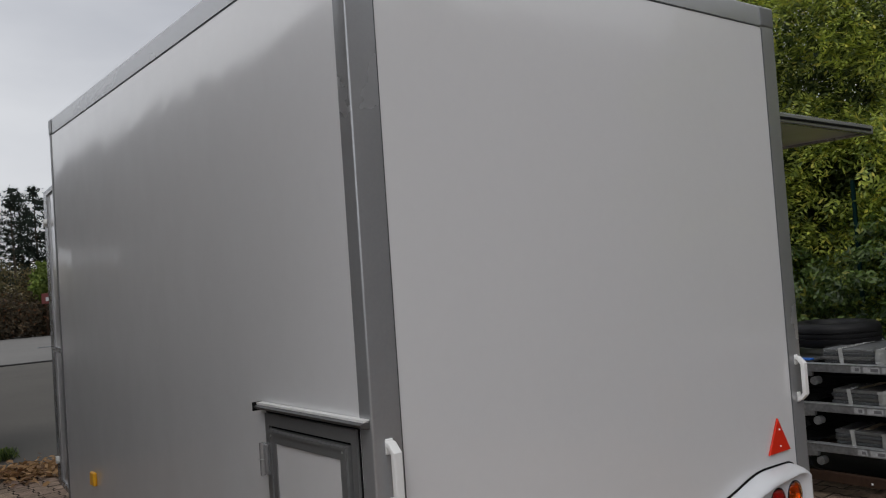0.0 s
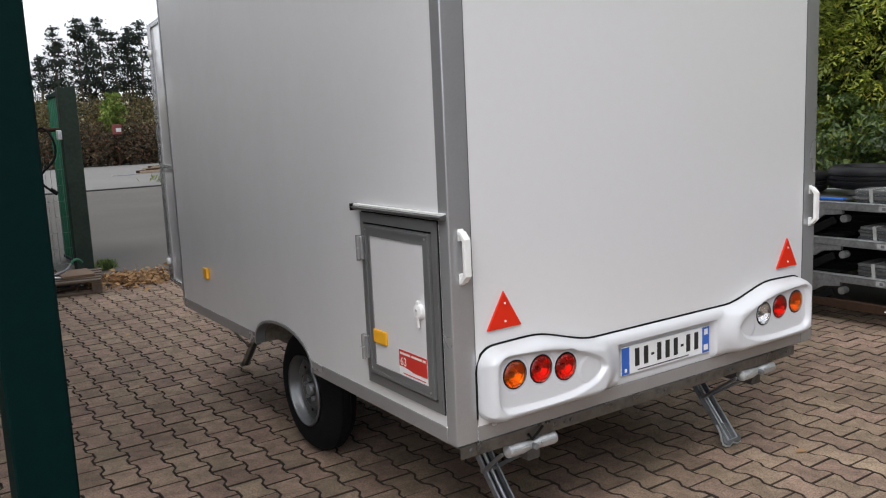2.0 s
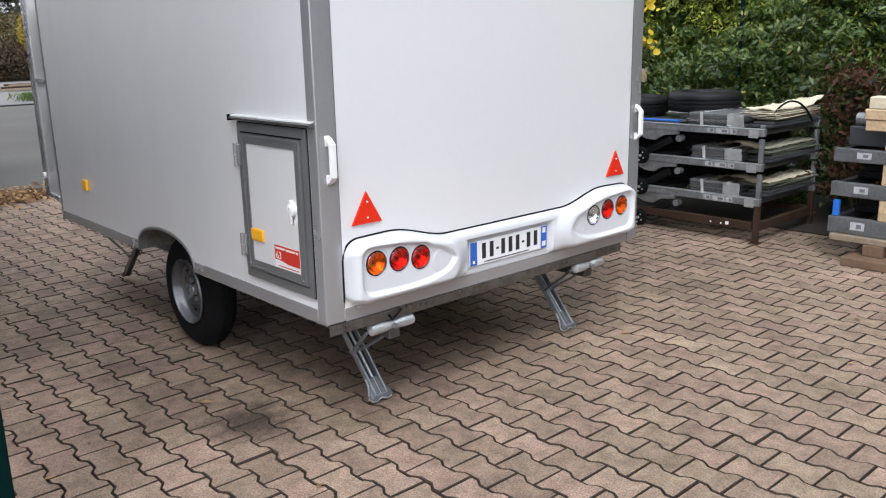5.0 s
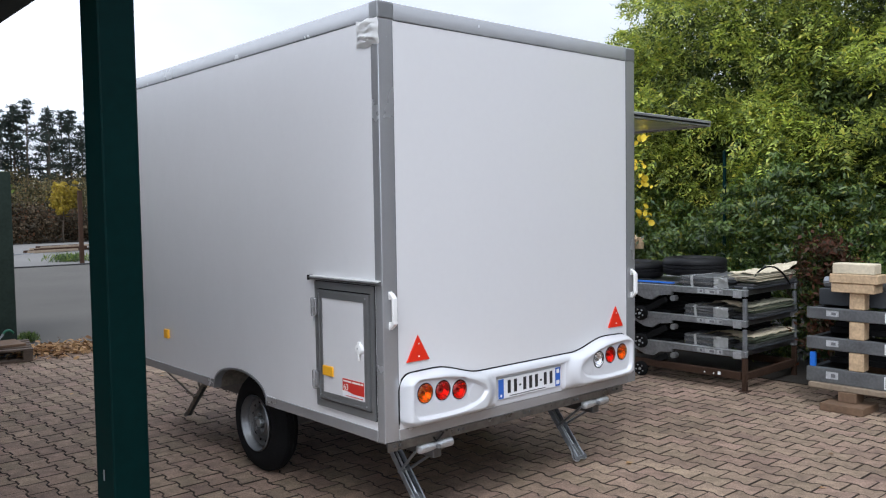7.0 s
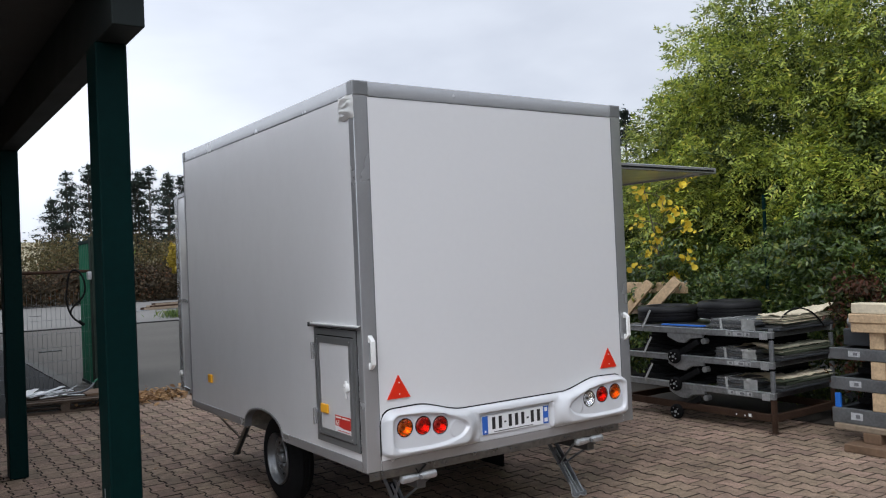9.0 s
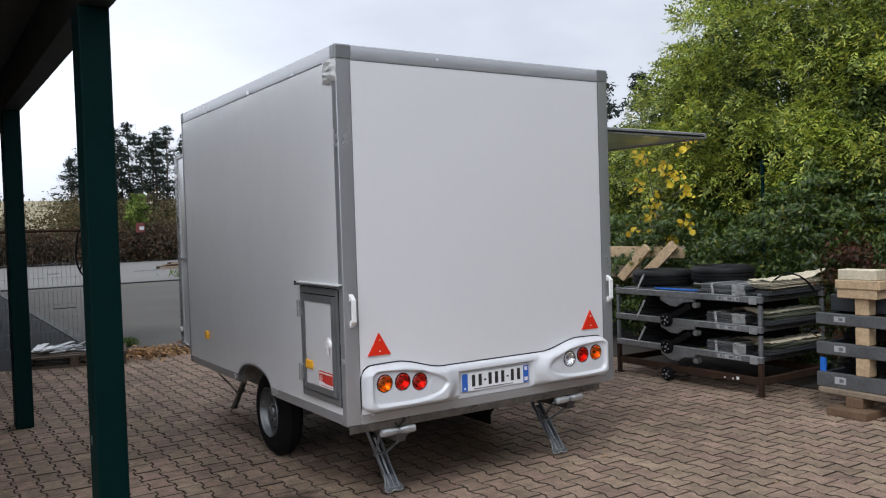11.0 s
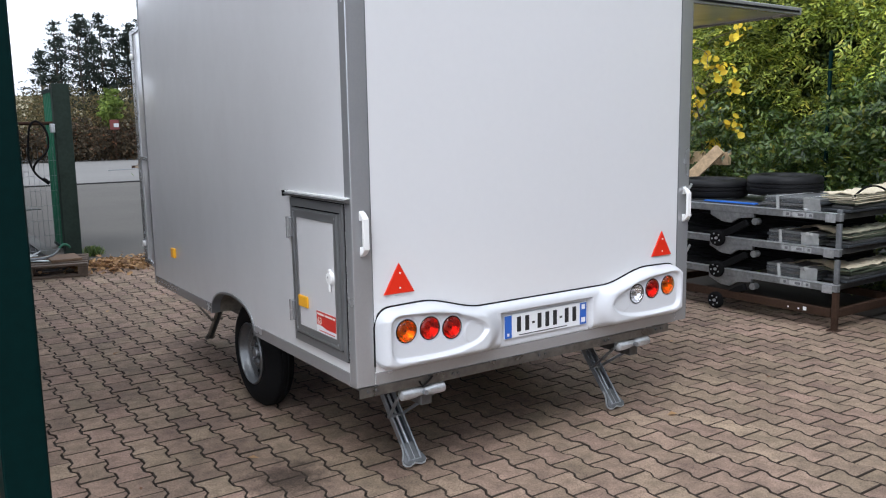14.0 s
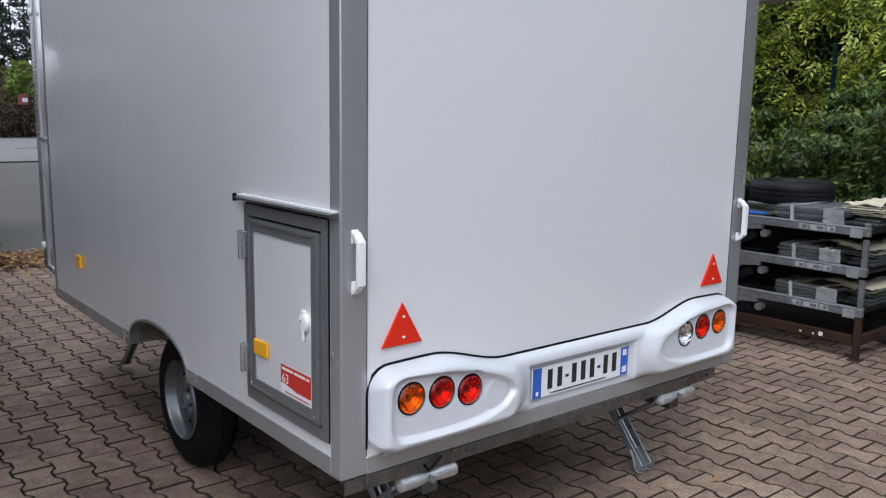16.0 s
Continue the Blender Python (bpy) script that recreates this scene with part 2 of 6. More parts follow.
CARD = material("cream_cardboard", (0.56, 0.49, 0.36), 0.8, spread=0.22, grain=50, blotch=6, bump=0.15)
CARD_GREY = material("dirty_grey_cardboard", (0.27, 0.26, 0.19), 0.85, spread=0.2, grain=50, blotch=6, bump=0.2)
FILM = material("crumpled_clear_wrap", (0.60, 0.61, 0.60), 0.25, spread=0.15, grain=45, blotch=20, bump=0.6)
FILM.node_tree.nodes["Principled BSDF"].inputs["Alpha"].default_value = 0.52
FILM_THIN = material("thin_clear_film", (0.70, 0.71, 0.70), 0.18, spread=0.15, grain=45, blotch=20, bump=0.5)
FILM_THIN.node_tree.nodes["Principled BSDF"].inputs["Alpha"].default_value = 0.045
PANEL_GREEN = material("grey_green_panel", (0.10, 0.12, 0.08), 0.6, spread=0.2, grain=60, blotch=8, bump=0.05)
BLUE_PAD = material("blue_plastic", (0.02, 0.14, 0.55), 0.45, spread=0.08, bump=0.03)
ASPHALT = material("grey_asphalt", (0.092, 0.086, 0.078), 0.92, spec=0.15, spread=0.25, grain=160, blotch=0.5, bump=0.35)
ASPHALT_DARK = material("dark_asphalt", (0.028, 0.028, 0.028), 0.9, spec=0.15, spread=0.22, grain=160, blotch=0.6, bump=0.35)
CONCRETE = material("pale_concrete_yard", (0.155, 0.150, 0.142), 0.9, spec=0.2, spread=0.18, grain=90, blotch=0.3, bump=0.3)
# soil darkened so that the bed behind the rack reads as shade
SOIL = material("dark_soil", (0.028, 0.022, 0.016), 0.95, spread=0.35, grain=60, blotch=1.2, bump=0.5)
FIELD = material("pale_dry_field", (0.26, 0.23, 0.15), 0.95, spread=0.2, grain=2, blotch=0.1, bump=0.2)
JOINT = material("dark_sand_joints", (0.042, 0.030, 0.021), 0.95, spread=0.4, grain=150, blotch=4, bump=0.4)
BARK = material("grey_brown_bark", (0.075, 0.058, 0.042), 0.9, spread=0.3, grain=45, blotch=6, bump=0.5)
LEAF = leaf_material("hedge_leaves", (0.050, 0.090, 0.016), (0.45, 0.52, 0.085), (0.55, 0.50, 0.08), rough=0.42, spec=0.5)
# darkened copy of the hedge leaves, the crown's inner shade in its colour
LEAF_SHADE = leaf_material("shaded_inner_leaves", (0.020, 0.036, 0.010), (0.090, 0.120, 0.026))
LEAF_DARK = leaf_material("dark_shrub_leaves", (0.017, 0.042, 0.012), (0.135, 0.200, 0.046), (0.24, 0.24, 0.04), rough=0.36, spec=0.45)
LEAF_YELLOW = leaf_material("yellow_autumn_leaves", (0.48, 0.32, 0.02), (0.72, 0.55, 0.05))
LEAF_GOLD = leaf_material("dull_gold_leaves", (0.17, 0.12, 0.015), (0.36, 0.27, 0.03))
LEAF_PINE = leaf_material("pine_needles", (0.014, 0.022, 0.016), (0.036, 0.050, 0.038), rough=0.7)
LEAF_BROWN = leaf_material("brown_bramble_leaves", (0.022, 0.018, 0.011), (0.085, 0.062, 0.036), (0.13, 0.055, 0.025), rough=0.7)
LEAF_OLIVE = leaf_material("olive_brown_bush_leaves", (0.050, 0.046, 0.020), (0.150, 0.125, 0.055), (0.17, 0.10, 0.045), rough=0.8)
LEAF_RUSSET = leaf_material("russet_leaves", (0.020, 0.026, 0.010), (0.13, 0.045, 0.026), (0.08, 0.11, 0.03))
LEAF_LIME = leaf_material("lime_green_leaves", (0.06, 0.10, 0.018), (0.19, 0.25, 0.05))
LEAF_FALLEN = leaf_material("fallen_orange_leaves", (0.12, 0.060, 0.030), (0.44, 0.27, 0.13), rough=0.7)


def paver_material(name, random_by):
    m = material(name, (0.229, 0.164, 0.120), 0.9, spec=0.25, spread=0.30, grain=150, blotch=2.2, bump=1.0, random_by=random_by, tint=0.012)
    n, l = m.node_tree.nodes, m.node_tree.links
    b = n["Principled BSDF"]
    source = b.inputs["Base Color"].links[0].from_socket
    pos = n.new("ShaderNodeNewGeometry")
    # an old oil stain and broad traffic grime
    away = n.new("ShaderNodeVectorMath")
    away.operation = "DISTANCE"
    away.inputs[1].default_value = (-0.15, 0.40, 0.0)
    l.new(pos.outputs["Position"], away.inputs[0])
    wob = n.new("ShaderNodeTexNoise")
    wob.inputs["Scale"].default_value, wob.inputs["Detail"].default_value, wob.inputs["Roughness"].default_value = 13.0, 9.0, 0.72
    l.new(pos.outputs["Position"], wob.inputs["Vector"])
    edge = n.new("ShaderNodeMath")
    edge.operation = "MULTIPLY_ADD"
    edge.inputs[1].default_value = -0.46
    l.new(wob.outputs["Fac"], edge.inputs[0])
    l.new(away.outputs["Value"], edge.inputs[2])
    fade = n.new("ShaderNodeMapRange")
    fade.inputs["From Min"].default_value, fade.inputs["From Max"].default_value = -0.16, 0.02
    fade.inputs["To Min"].default_value, fade.inputs["To Max"].default_value = 0.32, 1.0
    l.new(edge.outputs[0], fade.inputs["Value"])
    grime = n.new("ShaderNodeTexNoise")
    grime.inputs["Scale"].default_value, grime.inputs["Detail"].default_value = 0.8, 3.0
    l.new(pos.outputs["Position"], grime.inputs["Vector"])
    g = n.new("ShaderNodeMapRange")
    g.inputs["From Min"].default_value, g.inputs["From Max"].default_value = 0.35, 0.65
    g.inputs["To Min"].default_value, g.inputs["To Max"].default_value = 0.84, 1.08
    l.new(grime.outputs["Fac"], g.inputs["Value"])
    mul = n.new("ShaderNodeMath")
    mul.operation = "MULTIPLY"
    l.new(fade.outputs["Result"], mul.inputs[0])
    l.new(g.outputs["Result"], mul.inputs[1])
    soil = n.new("ShaderNodeTexNoise")
    soil.inputs["Scale"].default_value, soil.inputs["Detail"].default_value, soil.inputs["Roughness"].default_value = 11.0, 6.0, 0.62
    l.new(pos.outputs["Position"], soil.inputs["Vector"])
    dirt = n.new("ShaderNodeMapRange")
    dirt.inputs["From Min"].default_value, dirt.inputs["From Max"].default_value = 0.34, 0.62
    dirt.inputs["To Min"].default_value, dirt.inputs["To Max"].default_value = 0.70, 1.10
    l.new(soil.outputs["Fac"], dirt.inputs["Value"])
    mul0 = n.new("ShaderNodeMath")
    mul0.operation = "MULTIPLY"
    l.new(mul.outputs[0], mul0.inputs[0])
    l.new(dirt.outputs["Result"], mul0.inputs[1])
    speck = n.new("ShaderNodeTexVoronoi")
    speck.inputs["Scale"].default_value = 135.0
    l.new(pos.outputs["Position"], speck.inputs["Vector"])
    s = n.new("ShaderNodeMapRange")
    s.inputs["From Min"].default_value, s.inputs["From Max"].default_value = 0.10, 0.62
    s.inputs["To Min"].default_value, s.inputs["To Max"].default_value = 0.62, 1.30
    l.new(speck.outputs["Distance"], s.inputs["Value"])
    mul2 = n.new("ShaderNodeMath")
    mul2.operation = "MULTIPLY"
    l.new(mul0.outputs[0], mul2.inputs[0])
    l.new(s.outputs["Result"], mul2.inputs[1])
    out = n.new("ShaderNodeVectorMath")
    out.operation = "SCALE"
    l.new(source, out.inputs[0])
    l.new(mul2.outputs[0], out.inputs["Scale"])
    l.new(out.outputs["Vector"], b.inputs["Base Color"])
    return m


PAVER = paver_material("concrete_paver", "object")
PAVER_FAR = paver_material("concrete_paver_field", "island")


# ---- builders ----
def thing(name, label, category, at=(0, 0, 0), turn=0.0, group="", kind=""):
    ob = new(name)
    ob.empty_display_size = 0.1
    ob.matrix_world = pose(*at, 0, 0, turn)
    return tagged(ob, label, category, group, kind)


def mesh_of(name, bm, mat, smooth=False):
    me = bpy.data.meshes.new(name)
    bm.normal_update()
    bm.to_mesh(me)
    bm.free()
    me.materials.append(mat)
    if smooth:
        me.polygons.foreach_set("use_smooth", [True] * len(me.polygons))
        me.set_sharp_from_angle(angle=radians(38))
    return me


def part(name, bm, mat, parent=None, label="", smooth=False):
    ob = new(name, mesh_of(name, bm, mat, smooth))
    if parent is not None:
        ob.parent = parent
    return tagged(ob, label) if label else ob


def box(bm, x0, y0, z0, x1, y1, z1, bevel=0.0, m=None, seg=1):
    t = Matrix.Translation(((x0 + x1) / 2, (y0 + y1) / 2, (z0 + z1) / 2)) @ Matrix.Diagonal((x1 - x0, y1 - y0, z1 - z0, 1))
    vs = bmesh.ops.create_cube(bm, size=1.0, matrix=(m @ t) if m else t)["verts"]
    if bevel:
        es = list({ed for v in vs for ed in v.link_edges})
        bmesh.ops.bevel(bm, geom=es, offset=bevel, segments=seg, affect="EDGES", profile=0.5)
    return bm


def boxed(*args, **kw):
    return box(bmesh.new(), *args, **kw)


def rod(bm, p, q, r, sides=10, r2=None):
    p, q = Vector(p), Vector(q)
    d = q - p
    m = Matrix.Translation((p + q) / 2) @ d.to_track_quat("Z", "Y").to_matrix().to_4x4()
    bmesh.ops.create_cone(bm, cap_ends=True, segments=sides, radius1=r, radius2=r if r2 is None else r2, depth=d.length, matrix=m)
    return bm


def bar(bm, p, q, w, h, bevel=0.0, up=(0, 0, 1)):
    """A square-edged bar from p to q, w wide and h high."""
    p, q = Vector(p), Vector(q)
    d = (q - p).normalized()
    side = d.cross(Vector(up))
    side = side.normalized() if side.length > 1e-4 else Vector((1, 0, 0))
    top = side.cross(d)
    m = Matrix((side, d, top)).transposed().to_4x4()
    m.translation = (p + q) / 2
    n = (q - p).length / 2
    return box(bm, -w / 2, -n, -h / 2, w / 2, n, h / 2, bevel, m)


def lathe(bm, profile, m, sides=40, caps=True):
    """Spins (radius, height) points round the z axis of m."""
    rings = []
    for r, h in profile:
        rings.append([bm.verts.new(m @ Vector((r * math.cos(2 * math.pi * i / sides), r * math.sin(2 * math.pi * i / sides), h))) for i in range(sides)])
    for a_, b_ in zip(rings, rings[1:]):
        for i in range(sides):
            j = (i + 1) % sides
            bm.faces.new((a_[i], a_[j], b_[j], b_[i]))
    if caps and profile[0][0] > 1e-4:
        bm.faces.new(list(reversed(rings[0])))
    if caps and profile[-1][0] > 1e-4:
        bm.faces.new(rings[-1])
    bmesh.ops.remove_doubles(bm, verts=bm.verts, dist=1e-6)
    bmesh.ops.recalc_face_normals(bm, faces=bm.faces)
    return bm


def prism(bm, outline, axis, a0, a1, bevel=0.0):
    """Extrudes a closed outline of 2D points along axis 'x', 'y' or 'z' from a0 to a1."""
    put = {"x": lambda u, v, w: (w, u, v), "y": lambda u, v, w: (u, w, v), "z": lambda u, v, w: (u, v, w)}[axis]
    lo = [bm.verts.new(put(u, v, a0)) for u, v in outline]
    hi = [bm.verts.new(put(u, v, a1)) for u, v in outline]
    faces = [bm.faces.new(lo), bm.faces.new(hi)]
    n = len(outline)
    for i in range(n):
        j = (i + 1) % n
        faces.append(bm.faces.new((lo[i], lo[j], hi[j], hi[i])))
    bmesh.ops.recalc_face_normals(bm, faces=faces)
    if bevel:
        es = list({ed for f in faces[:2] for ed in f.edges})
        bmesh.ops.bevel(bm, geom=es, offset=bevel, segments=2, affect="EDGES", profile=0.5)
    return bm


def tube(bm, points, r, sides=8):
    """A round tube along a list of points."""
    pts = [Vector(p) for p in points]
    rings = []
    for i, p in enumerate(pts):
        d = (pts[min(i + 1, len(pts) - 1)] - pts[max(i - 1, 0)]).normalized()
        q = d.to_track_quat("Z", "Y")
        rr = r[i] if isinstance(r, (list, tuple)) else r
        rings.append([bm.verts.new(p + q @ Vector((rr * math.cos(2 * math.pi * k / sides), rr * math.sin(2 * math.pi * k / sides), 0))) for k in range(sides)])
    for a_, b_ in zip(rings, rings[1:]):
        # match the nearest start, so that the skin does not twist
        s = min(range(sides), key=lambda k: (a_[0].co - b_[k].co).length)
        for k in range(sides):
            bm.faces.new((a_[k], a_[(k + 1) % sides], b_[(k + 1 + s) % sides], b_[(k + s) % sides]))
        b_[:] = b_[s:] + b_[:s]
    bm.faces.new(list(reversed(rings[0])))
    bm.faces.new(rings[-1])
    bmesh.ops.recalc_face_normals(bm, faces=bm.faces)
    return bm


def bezier(p0, p1, p2, p3, n=12):
    out = []
    for i in range(n + 1):
        t = i / n
        out.append(tuple((1 - t) ** 3 * a_ + 3 * (1 - t) ** 2 * t * b_ + 3 * (1 - t) * t * t * c_ + t ** 3 * d_ for a_, b_, c_, d_ in zip(p0, p1, p2, p3)))
    return out


def smoothstep(a_, b_, v):
    t = np.clip((v - a_) / (b_ - a_), 0, 1)
    return t * t * (3 - 2 * t)


KERB = material("worn_kerb_concrete", (0.10, 0.098, 0.092), 0.9, spec=0.2, spread=0.3, grain=70, blotch=1.5, bump=0.3)


# ---- ground ----
def flat(name, x0, y0, x1, y1, z, mat, label, category):
    bm = bmesh.new()
    box(bm, x0, y0, z - 0.3, x1, y1, z)
    return tagged(part(name, bm, mat), label, category, kind="structure")


def ground_sheet():
    bm = bmesh.new()
    bmesh.ops.create_grid(bm, x_segments=40, y_segments=40, size=1500, matrix=Matrix.Translation((0, 0, -0.06)))
    return tagged(part("ground", bm, SOIL), "dark bare soil ground reaching to the horizon", "ground", kind="structure")


ground_sheet()
flat("road_1", 0.28, 7.20, 30, 24.0, -0.012, ASPHALT, "grey worn asphalt yard beyond the paved court", "asphalt")
flat("road_2", -30, 7.20, 0.10, 24.0, -0.016, ASPHALT_DARK, "dark asphalt strip beside the lighter yard", "asphalt")
flat("road_3", -40, 24.28, 60, 45.0, -0.010, CONCRETE, "pale dusty concrete yard behind the asphalt", "yard")
# dark bed added where the ground under hedge and rack lies in shade
flat("ground_bed", 4.86, -8.0, 10.6, 7.19, 0.012, SOIL, "added dark soil bed holding the shade under hedge and rack", "soil")
flat("kerb_far", -30, 24.0, 30, 24.28, 0.02, ASPHALT_DARK, "dark low kerb between asphalt and concrete yard", "kerb")
flat("kerb_near", 0.10, 7.20, 0.28, 24.0, 0.0, KERB, "pale flush kerb strip along the asphalt", "kerb")


# ---- canopy on the open side ----
def canopy_post(y, x):
    t = thing("canopy_post", "dark green painted square steel canopy post", "post", (x, y + 0.075, 0), group="posts of the canopy", kind="structure")
    part("shaft", boxed(-0.080, -0.130, 0.0, 0.058, 0.058, 2.68 if x > -2 else 2.95, bevel=0.006), GREEN, t)
    # small paint chip on the shaft
    part("paint_chip", boxed(-0.0885, -0.05, 0.62, -0.0862, -0.04, 0.66), GALV_DULL, t)
    return t


# the posts past 7.30 are unseen, added under the lengthened roof
for yy in (0.0, 3.65, 7.30, 10.95, 14.60, 18.25, 21.90):
    canopy_post(yy, -1.245)


def canopy_roof():
    # roof runs on unseen, to keep sky out of the side panel's reflection
    b = bmesh.new()
    box(b, -1.315, -0.35, 2.68, -1.18, 24.0, 2.815, bevel=0.004)
    tagged(part("trim_fascia_lower", b, FASCIA), "dark grey lower fascia beam of the canopy", "beam", kind="structure")
    tagged(part("trim_fascia_upper", boxed(-1.30, -0.35, 2.819, -1.165, 24.0, 3.02, bevel=0.004), FASCIA), "dark grey upper fascia board of the canopy", "beam", kind="structure")
    tagged(part("trim_back_beam", boxed(-4.12, -0.35, 2.95, -3.98, 24.0, 3.14, bevel=0.004), FASCIA), "dark beam along the back of the canopy", "beam", kind="structure")
    # soffit boards, running along the eaves, and the roof sheet over them
    c = bmesh.new()
    x = -1.64
    while x > -5.85:
        box(c, x - 0.135, -0.35, 3.025 + 0.05 * (-1.64 - x), x, 24.0, 3.05 + 0.05 * (-1.64 - x), bevel=0.003)
        x -= 0.138
    tagged(part("ceiling", c, SOFFIT), "brown boarded soffit under the canopy roof", "ceiling", kind="structure")
    r = bmesh.new()
    prism(r, [(-1.10, 3.03), (-5.99, 3.30), (-5.99, 3.34), (-1.10, 3.065)], "y", -0.45, 24.1)
    tagged(part("roof", r, DARK_STEEL), "dark grey metal canopy roof", "roof", kind="structure")


canopy_roof()
# both walls stand out of view, added to block low west and south sky
tagged(part("wall_west", boxed(-6.2, -0.35, -0.05, -6.0, 24.0, 3.6), RENDERED), "unseen grey rendered wall behind the canopy, added to block western light", "wall", kind="structure")
tagged(part("wall_south", boxed(-1.5, -7.4, -0.05, 14.0, -7.2, 5.6), RENDERED), "unseen grey rendered wall added to block southern light", "wall", kind="structure")


# ---- the trailer ----
W, L, TOP, LOW = 2.05, 3.05, 2.63, 0.497     # width, length, top of the box, underside of the lower trim
WHEEL_Y, WHEEL_R, ARCH_Y = 1.455, 0.310, 1.48

trailer = thing("catering_trailer", "white single-axle food trailer with grey aluminium edges and open flap", "trailer", (0, 0, 0))


def side_panel(x0, x1, opening=False):
    """A long wall in the y-z plane with the wheel arch cut from its lower edge."""
    b = bmesh.new()
    arch = []
    for i in range(21):
        t = math.pi * i / 20
        arch.append((ARCH_Y + 0.335 * math.cos(t), LOW + 0.002 + 0.155 * math.sin(t) ** 0.8))
    outline = [(0.02, LOW + 0.002), (0.02, TOP - 0.02), (L - 0.02, TOP - 0.02), (L - 0.02, LOW + 0.002)] + arch
    prism(b, outline, "x", x0, x1)
    return b


part("side_wall", side_panel(0.0, 0.04), WHITE, trailer)
# serving side: a wall with a large opening under the flap
b = bmesh.new()
box(b, W - 0.04, 0.02, LOW + 0.002, W, L - 0.02, 1.05)
box(b, W - 0.04, 0.02, 1.05, W, 0.20, 2.30)
box(b, W - 0.04, 2.85, 1.05, W, L - 0.02, 2.30)
box(b, W - 0.04, 0.02, 2.30, W, L - 0.02, TOP - 0.02)
part("serving_wall", b, WHITE, trailer, "white wall with a wide serving opening")
part("rear_wall", boxed(0.04, 0.0, LOW + 0.002, W - 0.04, 0.04, TOP - 0.02), WHITE, trailer)
b = bmesh.new()
box(b, 0.04, L - 0.04, LOW, 0.10, L, TOP - 0.02)
box(b, 0.80, L - 0.04, LOW, W - 0.04, L, TOP - 0.02)
box(b, 0.10, L - 0.04, 2.32, 0.80, L, TOP - 0.02)
part("front_wall", b, WHITE, trailer, "white front wall with an open doorway")
# black floor: shade under the trailer is put into its colour
b = bmesh.new()
box(b, 0.04, 0.04, LOW, W - 0.04, WHEEL_Y - 0.33, LOW + 0.05)
box(b, 0.04, WHEEL_Y + 0.37, LOW, W - 0.04, L - 0.04, LOW + 0.05)
box(b, 0.33, WHEEL_Y - 0.33, LOW, W - 0.33, WHEEL_Y + 0.37, LOW + 0.05)
part("floor_panel", b, BLACK, trailer)
part("roof_panel", boxed(0.02, 0.02, TOP - 0.03, W - 0.02, L - 0.02, TOP - 0.004, bevel=0.004), WHITE, trailer)


def angle_trim(a_, b_, n1, n2, w, t=0.004, proud=0.003):
    """An L profile along the edge a-b: n1, n2 point from the edge along the two walls."""
    bm = bmesh.new()
    a_, b_, n1, n2 = Vector(a_), Vector(b_), Vector(n1), Vector(n2)
    o = -(n1 + n2) * proud
    sec = [o, o + n1 * (w[0] + proud), o + n1 * (w[0] + proud) + n2 * t, o + (n1 + n2) * t, o + n2 * (w[1] + proud) + n1 * t, o + n2 * (w[1] + proud)]
    lo, hi = [bm.verts.new(a_ + s) for s in sec], [bm.verts.new(b_ + s) for s in sec]
    fs = [bm.faces.new(lo), bm.faces.new(hi)]
    for i in range(6):
        fs.append(bm.faces.new((lo[i], lo[(i + 1) % 6], hi[(i + 1) % 6], hi[i])))
    bmesh.ops.recalc_face_normals(bm, faces=fs)
    e = [ed for ed in bm.edges if {v.co.to_tuple(4) for v in ed.verts} == {(a_ + o).to_tuple(4), (b_ + o).to_tuple(4)}]
    if e:
        bmesh.ops.bevel(bm, geom=e, offset=0.006, segments=3, affect="EDGES", profile=0.5)
    return bm


X, Y, Z = Vector((1, 0, 0)), Vector((0, 1, 0)), Vector((0, 0, 1))
TW, TS = 0.085, 0.052                         # trim width on the end walls and on the long walls
part("corner_trim", angle_trim((0, 0, LOW), (0, 0, TOP - 0.075), X, Y, (TW, TS)), ALU, trailer, smooth=True)
part("corner_trim", angle_trim((W, 0, LOW), (W, 0, TOP - 0.075), -X, Y, (TW, TS)), ALU, trailer, smooth=True)
part("corner_trim", angle_trim((0, L, LOW), (0, L, TOP - 0.075), X, -Y, (TW, 0.03)), ALU_DARK, trailer, smooth=True)
part("corner_trim", angle_trim((W, L, LOW), (W, L, TOP - 0.075), -X, -Y, (TW, TS)), ALU, trailer, smooth=True)
RT = 0.078
part("roof_trim", angle_trim((0.09, 0, TOP), (W - 0.09, 0, TOP), -Z, Y, (RT, TS)), ALU, trailer, smooth=True)
part("roof_trim", angle_trim((0.09, L, TOP), (W - 0.09, L, TOP), -Z, -Y, (RT, TS)), ALU, trailer, smooth=True)
part("roof_trim", angle_trim((0, 0.06, TOP), (0, L - 0.06, TOP), -Z, X, (RT, TS)), ALU, trailer, smooth=True)
part("roof_trim", angle_trim((W, 0.06, TOP), (W, L - 0.06, TOP), -Z, -X, (RT, TS)), ALU, trailer, smooth=True)
for cx, sx in ((0, 1), (W, -1)):
    for cy, sy in ((0, 1), (L, -1)):
        b = bmesh.new()
        x0, x1 = sorted((cx - sx * 0.006, cx + sx * 0.098))
        y0, y1 = sorted((cy - sy * 0.006, cy + sy * 0.066))
        box(b, x0, y0, TOP - 0.082, x1, y1, TOP + 0.005, bevel=0.010, seg=3)
        part("corner_cap", b, ALU_DARK, trailer)
# thin dark strips drawn as the shadow lines along the trim edges
for x0, x1 in ((TW + 0.0005, TW + 0.004), (W - TW - 0.004, W - TW - 0.0005)):
    part("shadow_line", boxed(x0, -0.0012, LOW + 0.055, x1, 0.001, TOP - 0.085), DARK_STEEL, trailer)
